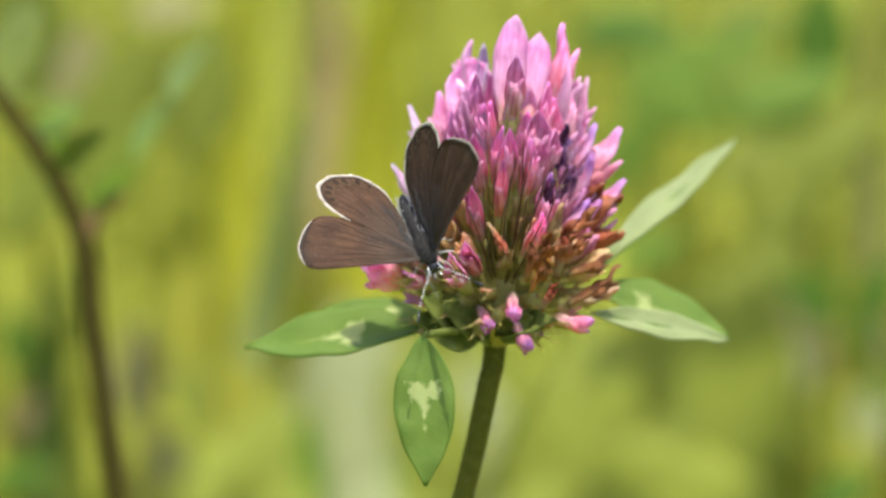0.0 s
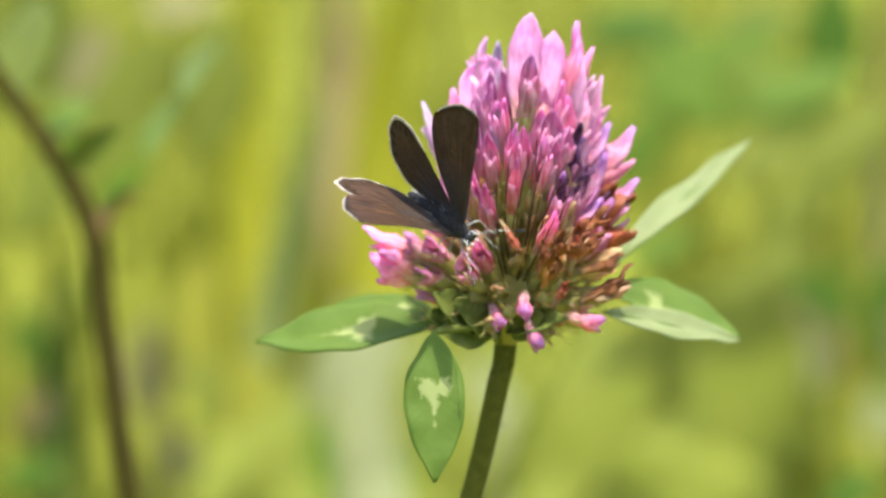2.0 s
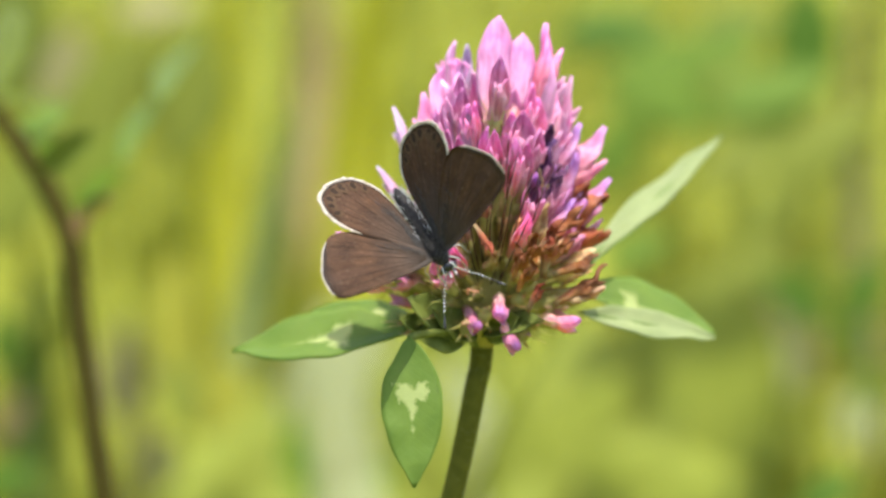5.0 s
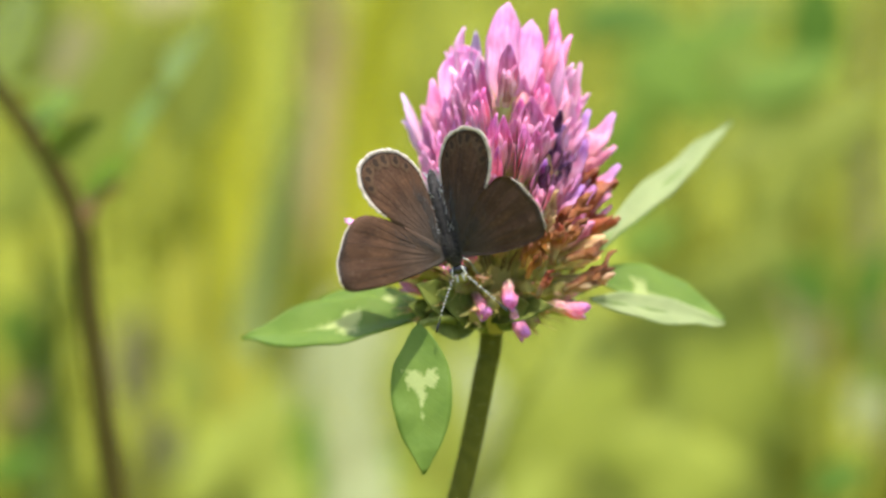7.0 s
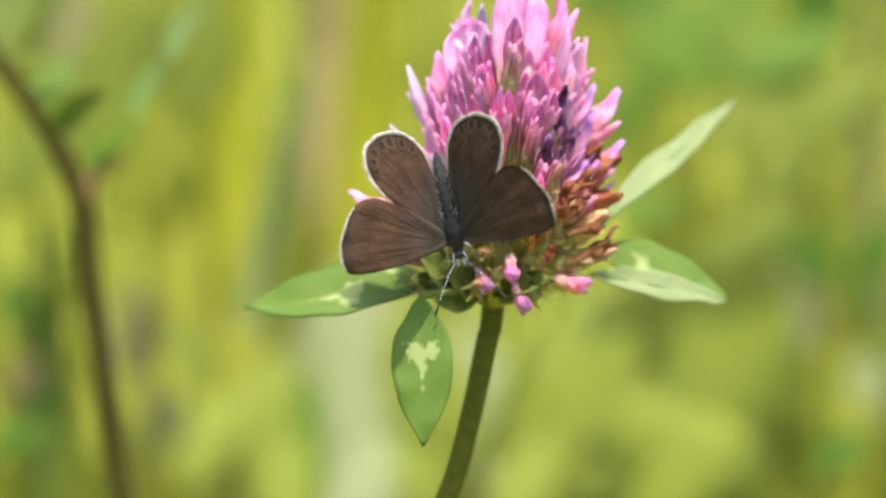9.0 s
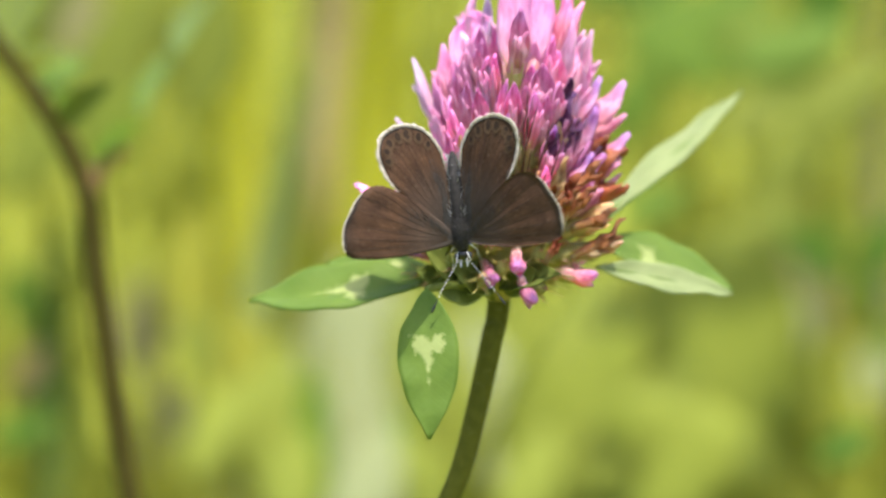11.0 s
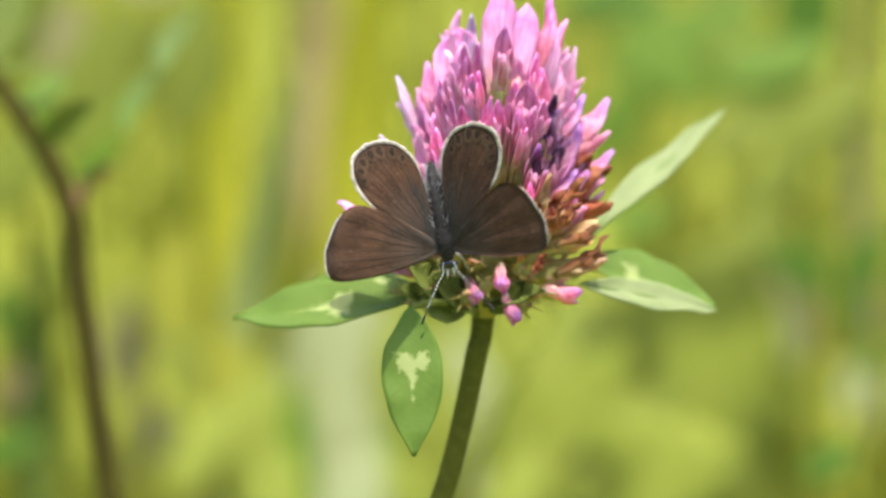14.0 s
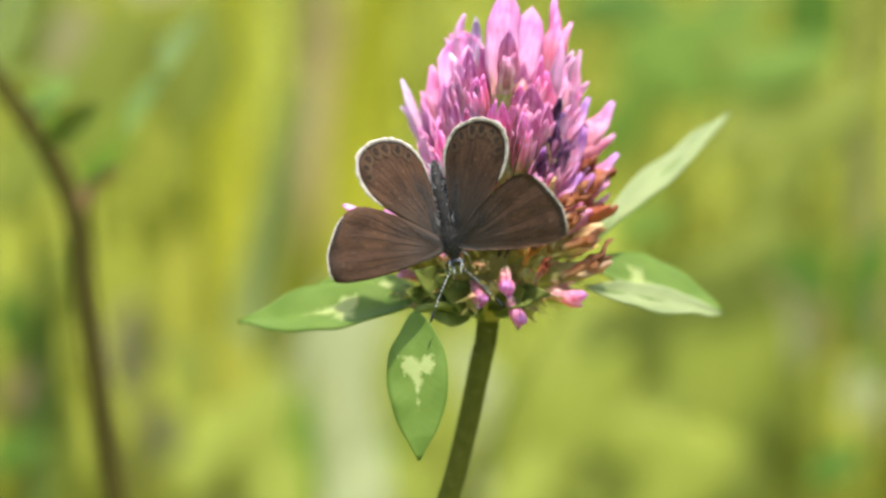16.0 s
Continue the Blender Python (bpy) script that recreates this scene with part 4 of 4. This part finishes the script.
# ---- meadow behind ----
def blade(root_a, tip, d, width, material, label, seed, lean=0.03):
    """A broad blade that rises from the ground d metres ahead to the place tip, with a folded keel and a taper."""
    top = sight(*tip, d)
    root = sight(root_a, 0, d)
    root.z = 0.0
    root.y = top.y - lean
    rng = random.Random(seed)
    line = spline([root, root.lerp(top, 0.55) + Vector((rng.uniform(-1, 1) * 0.01, 0.02, 0.01)), top], 12)
    bm = bmesh.new()
    rows = []
    side = (RIGHT + Vector((0, rng.uniform(-0.4, 0.4), 0))).normalized()
    for i, p in enumerate(line):
        t = i / (len(line) - 1)
        w = width * (0.75 + 0.25 * math.sin(t * math.pi)) * (1 - t ** 5) ** 0.8 + 0.0003
        rows.append([p - root + side * w * q * 0.5 + Vector((0, -0.18 * width * (1 - abs(q)), 0)) for q in (-1, -0.5, 0, 0.5, 1)])
    sheet(bm, rows, 0.0003)
    ob = part("grass_blade", bm, material)
    ob.location = root
    bm = bmesh.new()
    tube(bm, [p - root + Vector((0, -0.18 * width, 0)) for p in line], [0.02 * width * (1.1 - i / len(line)) for i in range(len(line))], 5)
    part("midrib", bm, PALE_BLADE, ob)
    return tagged(ob, label, "grass", "blurred grass blades behind the clover")


BLADES = [
    # root across, tip, distance, width, material, label
    (-0.0960, (-0.0919, 0.1521), 1.05, 0.028, YELLOW_BLADE, "broad yellow-green grass blade"),
    (-0.0390, (-0.0228, 0.1467), 1.10, 0.036, YELLOW_BLADE, "broad yellow-green grass blade"),
    (-0.0607, (-0.0569, 0.1413), 1.60, 0.034, TAN_BLADE, "tan dry upright grass stalk"),
    (-0.1095, (-0.0607, 0.0708), 0.90, 0.016, TEAL_BLADE, "slanting blue-green grass blade"),
    (-0.1448, (-0.1415, -0.0323), 1.00, 0.013, STRAW_BLADE, "upright straw-coloured grass blade"),
    (-0.0580, (-0.0640, -0.0756), 0.80, 0.017, VIVID_LEAF, "broad green grass blade"),
    (-0.1868, (-0.1841, -0.0079), 0.90, 0.022, DARK_LEAF, "broad green grass blade"),
    (-0.0214, (-0.0228, -0.0973), 0.85, 0.015, VIVID_LEAF, "broad green grass blade"),
    (0.2239, (0.2077, 0.1358), 1.10, 0.014, STRAW_BLADE, "upright straw-coloured grass blade"),
    (-0.296, (0.0640, -0.0370), 0.36, 0.0014, OLIVE_BLADE, "thin slanting olive grass stalk"),
]
for i, (ra, tip, d, w, mt, lab) in enumerate(BLADES):
    blade(ra, tip, d, w, mt, lab, 200 + i, lean={YELLOW_BLADE: 0.07, VIVID_LEAF: 0.12}.get(mt, 0.03))


def herb(root_a, d, leaves, label, seed):
    """A leafy herb: a stem from the ground and broad leaves at given places."""
    rng = random.Random(seed)
    root = sight(root_a, 0, d)
    root.z = 0.0
    ob = tagged(new("meadow_herb"), label, "plant")
    low = min(c[1] for c, _, _, _ in leaves)
    far = [d + 2.2 * (c[1] - low) for c, _, _, _ in leaves]  # the higher leaves stand further back
    tops = [sight(*c, f) for (c, _, _, _), f in zip(leaves, far)]
    high = max(tops, key=lambda p: p.z)
    root.y = high.y
    ob.location = root
    bm = bmesh.new()
    tube(bm, spline([(0, 0, 0), (high - root) * 0.5 + Vector((0.006, 0, 0)), high - root], 8), [0.002] * 9 + [0.0012] * 8, 8)
    part("stem", bm, WEED_LEAF, ob)
    for (c, size, ang, mt), f in zip(leaves, far):
        p = sight(*c, f + rng.uniform(-0.03, 0.03))
        size *= f / d
        way = RIGHT * math.cos(radians(ang)) + (UP - NEAR * 0.15) * math.sin(radians(ang))
        b = p - way * size * 0.5
        mesh_part("leaf", leaf_mesh("leaf", size, size * 0.5, 0.2, 0.08, 0.2, mt, seed + size * 1000), ob, "",
                  Matrix.Translation(-root) @ aim(b, b + way, NEAR + UP * rng.uniform(0.38, 0.54)))


herb(0.0857, 0.85, [((0.0880, 0.1060), 0.046, 10, SHADE_LEAF), ((0.1079, 0.0911), 0.042, 30, MID_LEAF), ((0.1114, 0.0708), 0.050, -20, MID_LEAF),
                           ((0.1318, 0.0897), 0.060, 40, MID_LEAF), ((0.1480, 0.1114), 0.036, 10, WEED_DARK), ((0.0911, 0.0504), 0.042, 70, MID_LEAF),
                           ((0.1494, 0.0423), 0.040, 20, OLIVE_BLADE), ((0.0992, 0.0003), 0.034, 30, MID_LEAF)], "leafy green meadow herb in sun", 31)
herb(0.1860, 0.80, [((0.1811, 0.1033), 0.046, 88, SHADE_LEAF), ((0.1650, 0.0762), 0.050, 20, MID_LEAF), ((0.1486, 0.0821), 0.030, 10, WEED_LEAF),
                           ((0.1887, 0.0518), 0.050, 40, OLIVE_BLADE), ((0.1616, 0.0599), 0.040, 0, WEED_LEAF)], "dark green leafy meadow herb", 32)
herb(0.1941, 0.62, [((0.1765, -0.0228), 0.025, 140, SHADE_LEAF), ((0.2082, -0.0201), 0.025, 60, SHADE_LEAF), ((0.1860, -0.0106), 0.012, 60, MID_LEAF),
                           ((0.2023, -0.0431), 0.016, 100, SHADE_LEAF), ((0.1914, -0.1163), 0.022, 30, SHADE_LEAF), ((0.2104, -0.0648), 0.014, 80, MID_LEAF)],
     "dark green clover-like herb", 33)
herb(-0.2071, 0.70, [((-0.2044, -0.1095), 0.024, 20, SHADE_LEAF), ((-0.2058, -0.0431), 0.022, 100, SHADE_LEAF), ((-0.2004, -0.0797), 0.020, 60, DRY_LEAF),
                         ((-0.1936, -0.0323), 0.02, 60, OLIVE_BLADE)], "low dark green herb with a dry leaf", 34)
herb(-0.1312, 0.75, [((-0.1760, 0.0870), 0.036, 80, STRAW_BLADE), ((-0.2044, 0.1033), 0.070, 80, WEED_DARK), ((-0.1312, 0.1169), 0.030, 10, STRAW_BLADE),
                          ((-0.1163, 0.0789), 0.060, 85, OLIVE_BLADE), ((-0.1475, 0.0843), 0.040, 80, OLIVE_BLADE), ((-0.1583, 0.0382), 0.040, 60, WEED_LEAF), ((-0.1963, 0.0301), 0.050, 60, OLIVE_BLADE), ((-0.1638, 0.0626), 0.060, 80, OLIVE_BLADE)], "pale leafy meadow herb", 35)

herb(0.0721, 0.95, [((0.0613, -0.0702), 0.085, 70, BRIGHT_BLADE), ((0.0884, -0.0594), 0.085, 40, LIME_BLADE), ((0.0396, -0.0973), 0.080, 100, LIME_BLADE),
                           ((0.0748, -0.1055), 0.090, 10, LIME_BLADE), ((0.1101, -0.0431), 0.070, 60, LIME_BLADE), ((0.0260, -0.0648), 0.060, 120, BRIGHT_BLADE)], "broad-leaved sunlit yellow-green meadow herb", 36)
herb(0.1399, 1.05, [((0.1277, -0.0892), 0.090, 60, LIME_BLADE), ((0.1697, -0.0946), 0.090, 90, LIME_BLADE), ((0.1507, -0.1055), 0.080, 20, LIME_BLADE),
                           ((0.1703, -0.0485), 0.076, 80, STRAW_BLADE), ((0.1640, 0.0180), 0.060, 50, OLIVE_BLADE), ((0.1372, -0.0648), 0.080, 30, LIME_BLADE), ((0.2063, -0.0811), 0.040, 85, PALE_BLADE),
                           ((0.1467, -0.0201), 0.076, 40, OLIVE_BLADE), ((0.1263, -0.0465), 0.062, 120, LIME_BLADE)], "broad-leaved olive green meadow herb", 37)
herb(0.0830, 0.84, [((0.0694, -0.0973), 0.080, 60, LIME_BLADE), ((0.0938, -0.1082), 0.070, 50, OLIVE_BLADE), ((0.0450, -0.1109), 0.075, 100, LIME_BLADE),
                           ((0.1155, -0.1136), 0.080, 160, LIME_BLADE)], "low sunlit yellow-green meadow herb", 40)
herb(0.1480, 0.86, [((0.1400, -0.0716), 0.110, 75, LIME_BLADE), ((0.1657, -0.0573), 0.036, 80, PALE_BLADE)], "sunlit pale green meadow herb", 41)
herb(-0.0906, 0.86, [((-0.0851, -0.1000), 0.062, 80, BRIGHT_BLADE), ((-0.0973, -0.0756), 0.050, 100, OCHRE_BLADE), ((-0.1095, -0.1082), 0.050, 60, BRIGHT_BLADE)],
     "bright yellow-green low meadow herb", 42)
herb(-0.0472, 0.80, [((-0.0743, -0.1353), 0.045, 80, BRIGHT_BLADE), ((-0.0390, -0.1380), 0.055, 70, PALE_BLADE), ((-0.0119, -0.1339), 0.045, 100, BRIGHT_BLADE)],
     "low pale green meadow herb", 43)
herb(0.0694, 0.80, [((0.0396, -0.1366), 0.050, 70, BRIGHT_BLADE), ((0.0748, -0.1353), 0.055, 100, BRIGHT_BLADE), ((0.1101, -0.1380), 0.055, 60, LIME_BLADE)],
     "low bright green meadow herb", 44)
herb(-0.0445, 0.95, [((-0.0499, -0.0756), 0.100, 88, PALE_BLADE), ((-0.0323, -0.0675), 0.080, 92, PALE_BLADE), ((-0.0445, -0.1109), 0.080, 80, PALE_BLADE),
                          ((-0.0119, -0.0756), 0.080, 90, BRIGHT_BLADE), ((-0.0038, -0.1055), 0.085, 80, BRIGHT_BLADE), ((0.0179, -0.0946), 0.080, 100, PALE_BLADE)], "pale broad-leaved dry meadow herb", 38)
herb(-0.1339, 0.92, [((-0.1209, -0.0323), 0.060, 88, OCHRE_BLADE), ((-0.1339, -0.1055), 0.036, 70, STRAW_BLADE), ((-0.1461, -0.0594), 0.046, 95, STRAW_BLADE),
                          ((-0.1177, -0.0702), 0.040, 110, BRIGHT_BLADE), ((-0.0933, -0.0973), 0.030, 85, STRAW_BLADE)], "yellowing broad-leaved meadow herb", 39)


def meadow_grass():
    """Many thin blades on the ground, from half a metre to ten metres behind."""
    rng = random.Random(77)
    verts, faces = [], []
    for i in range(24000):
        if i < 8000:
            r, a = 0.35 + 7.5 * rng.random() ** 1.5, math.pi / 2 + rng.gauss(0, 0.45)
        else:
            r, a = 0.35 + 8.0 * rng.random() ** 0.8, rng.uniform(0, 2 * math.pi)
        x, y = r * math.cos(a), r * math.sin(a) - 0.05
        h = rng.uniform(0.03, 0.13)
        w = rng.uniform(0.0025, 0.006)
        a = rng.uniform(0, math.pi)
        sx, sy = math.cos(a) * w, math.sin(a) * w * 0.5
        lx, ly = rng.gauss(0, 0.16) * h, rng.gauss(0, 0.16) * h
        k = len(verts)
        for t, s in ((0, 1.0), (0.5, 0.85), (0.85, 0.5)):
            for q in (-1, 1):
                verts.append((x + lx * t * t + q * sx * s, y + ly * t * t + q * sy * s, h * t))
        verts.append((x + lx, y + ly, h))
        faces += [(k, k + 1, k + 3, k + 2), (k + 2, k + 3, k + 5, k + 4), (k + 4, k + 5, k + 6)]
    me = bpy.data.meshes.new("meadow_grass")
    me.from_pydata(verts, [], faces)
    me.materials.append(GRASS)
    ob = new("meadow_grass", me)
    tagged(ob, "dense sunlit yellow-green meadow grass", "grass", kind="stuff")


meadow_grass()

# ---- what moves ----
BUTTERFLY_ROWS = [  # seconds, place, turn
    (0, -0.00171, -0.01520, 0.33304, -41.7, 30.4, -179.8),
    (0.3, -0.00146, -0.01507, 0.33365, -43.3, 28.6, -178.7),
    (0.5, -0.00120, -0.01518, 0.33311, -45.9, 27.6, -178.9),
    (1, -0.00111, -0.01509, 0.33354, -48.0, 23.2, -174.9),
    (1.5, -0.00069, -0.01520, 0.33305, -52.2, 28.5, -176.7),
    (1.7, -0.00045, -0.01513, 0.33337, -45.8, 37.1, -171.8),
    (2, 0.00008, -0.01474, 0.33521, -24.9, 43.4, -158.6),
    (2.2, 0.00126, -0.01475, 0.33516, -16.4, 47.8, -150.9),
    (2.5, 0.00035, -0.01483, 0.33479, -23.2, 44.7, -158.4),
    (3, 0.00085, -0.01489, 0.33452, -35.9, 41.5, -162.6),
    (3.5, 0.00098, -0.01487, 0.33460, -40.4, 38.9, -164.6),
    (4, 0.00045, -0.01489, 0.33449, -40.6, 37.9, -164.7),
    (4.2, 0.00025, -0.01491, 0.33441, -41.1, 37.2, -166.8),
    (6.3, 0.00134, -0.01554, 0.33144, -78.4, 22.8, -178.4),
    (6.5, 0.00114, -0.01547, 0.33177, -75.9, 17.6, 179.4),
    (7, 0.00125, -0.01541, 0.33204, -72.4, 17.2, 177.9),
    (7.5, 0.00134, -0.01550, 0.33165, -72.1, 19.1, 179.6),
    (8, 0.00130, -0.01537, 0.33222, -73.4, 18.2, 179.8),
    (8.5, 0.00130, -0.01550, 0.33162, -73.9, 15.5, 179.4),
    (10.8, 0.00152, -0.01581, 0.33019, -72.3, 10.1, 176.3),
    (11, 0.00138, -0.01580, 0.33023, -71.9, 7.8, 176.5),
    (11.5, 0.00155, -0.01592, 0.32965, -74.1, 10.7, 177.3),
    (12, 0.00129, -0.01597, 0.32943, -77.7, 12.6, 177.0),
    (12.5, 0.00093, -0.01582, 0.33011, -75.1, 10.4, 174.1),
    (13, 0.00122, -0.01559, 0.33120, -69.8, 12.9, 174.3),
    (13.5, 0.00143, -0.01561, 0.33110, -69.6, 14.9, 176.4),
    (14, 0.00140, -0.01563, 0.33101, -73.4, 11.9, 176.6),
    (14.5, 0.00129, -0.01550, 0.33163, -73.2, 13.6, 176.5),
    (15, 0.00106, -0.01552, 0.33155, -71.4, 13.4, 177.9),
    (15.5, 0.00140, -0.01549, 0.33170, -69.1, 12.9, 179.9),
    (16, 0.00150, -0.01552, 0.33155, -70.7, 13.0, 179.7),
]
WING_ROWS = [  # seconds, lift of the two forewings and two hindwings, then their sweep
    (0, 45.8, 47.1, 46.5, 43.5, -2.5, -3.9, -4.9, -4.0),
    (0.3, 49.3, 48.8, 47.9, 44.8, -1.3, -2.6, -6.3, -4.9),
    (0.5, 49.3, 49.8, 51.2, 47.3, -0.2, -4.4, -6.8, -5.3),
    (1, 63.7, 63.2, 70.6, 59.2, 4.7, -4.0, -8.6, -6.9),
    (1.5, 54.0, 55.4, 57.1, 52.8, -0.3, -1.8, -7.1, -6.1),
    (1.7, 56.1, 55.7, 53.3, 57.4, -2.5, -0.7, -5.9, -7.6),
    (2, 60.9, 56.0, 57.7, 63.0, -5.8, -0.0, -6.8, -8.8),
    (2.2, 65.9, 62.0, 56.8, 62.8, -5.3, -2.0, -6.3, -7.1),
    (2.5, 59.6, 58.3, 56.3, 55.3, -4.4, -4.4, -6.3, -7.6),
    (3, 56.6, 54.2, 54.5, 52.6, -0.9, -2.7, -5.9, -6.2),
    (3.5, 49.0, 49.1, 53.2, 46.3, -1.3, -5.5, -6.7, -5.0),
    (4, 43.2, 41.8, 42.9, 38.0, -1.9, -3.3, -4.2, -2.1),
    (4.2, 39.8, 39.2, 40.0, 35.4, -1.6, -2.9, -4.0, -1.2),
    (6.3, 55.6, 57.1, 59.5, 54.2, -4.6, -0.4, -4.7, -2.4),
    (6.5, 52.7, 52.3, 53.6, 53.7, -3.1, -0.1, -7.7, -2.8),
    (7, 43.6, 44.8, 45.0, 44.2, -2.7, -1.8, -7.6, -4.7),
    (7.5, 45.5, 47.5, 47.5, 43.6, -1.8, -1.7, -6.5, -5.4),
    (8, 44.3, 44.4, 45.6, 44.7, -4.6, -3.1, -4.4, -3.5),
    (8.5, 43.1, 43.3, 43.4, 42.9, -2.6, -2.3, -6.8, -3.7),
    (10.8, 41.8, 43.6, 42.4, 39.8, -3.2, -1.7, -7.9, -7.4),
    (11, 41.8, 41.9, 41.2, 38.8, -3.5, -1.1, -7.7, -6.9),
    (11.5, 42.6, 43.4, 45.3, 42.8, -3.0, -1.5, -9.4, -8.3),
    (12, 48.7, 48.1, 46.6, 47.6, -3.1, 1.6, -5.3, -7.8),
    (12.5, 47.5, 48.2, 45.3, 46.9, -0.8, 2.7, -8.5, -8.4),
    (13, 43.5, 44.2, 41.2, 41.9, -2.8, 2.3, -4.4, -4.5),
    (13.5, 42.1, 42.6, 41.5, 39.9, -2.5, 1.8, -5.0, -4.7),
    (14, 39.8, 40.8, 39.1, 35.5, -1.8, 2.1, -5.4, -5.0),
    (14.5, 36.7, 36.8, 36.3, 37.3, -3.6, -0.2, -7.6, -7.3),
    (15, 33.7, 33.7, 33.5, 32.6, -2.9, 1.5, -5.5, -4.7),
    (15.5, 35.5, 34.8, 34.7, 33.0, -1.4, 1.1, -5.9, -4.2),
    (16, 33.5, 34.4, 35.0, 31.6, -1.0, 1.5, -7.7, -6.9),
]


SWAY_ROWS = [  # seconds, degrees
    (0, -0.00),
    (0.5, -0.52),
    (1, -0.35),
    (1.5, -0.30),
    (2, -0.65),
    (2.5, 0.54),
    (3, 0.54),
    (3.5, -0.06),
    (4, -0.05),
    (4.2, 0.38),
    (6.3, 0.65),
    (6.5, 0.59),
    (7, 0.77),
    (7.5, 0.17),
    (8, 0.17),
    (8.5, -0.17),
    (10.8, 0.18),
    (11, 0.00),
    (11.5, -0.12),
    (12, -0.24),
    (12.5, -0.54),
    (13, -0.48),
    (13.5, -0.11),
    (14, -0.06),
    (14.5, -0.12),
    (15, 0.00),
    (15.5, 0.18),
    (16, 0.06),
]


def motions():
    pivot = Matrix.Translation(HEAD)
    walk(clover, [(t, pivot @ Matrix.Rotation(radians(a), 4, NEAR) @ pivot.inverted() @ Matrix.Translation(ROOT)) for t, a in SWAY_ROWS])
    walk(butterfly, [(t, pose(x, y, z, rx, ry, rz)) for t, x, y, z, rx, ry, rz in BUTTERFLY_ROWS])
    for i, wing in enumerate(wings):
        side = 1 if i % 2 == 0 else -1
        hinge = Vector(wing.location)
        walk(wing, [(row[0], Matrix.Translation(hinge) @ pose(0, 0, 0, 0, -row[1 + i] * side, 0) @ pose(0, 0, 0, 0, 0, row[5 + i] * side))
                    for row in WING_ROWS])


motions()
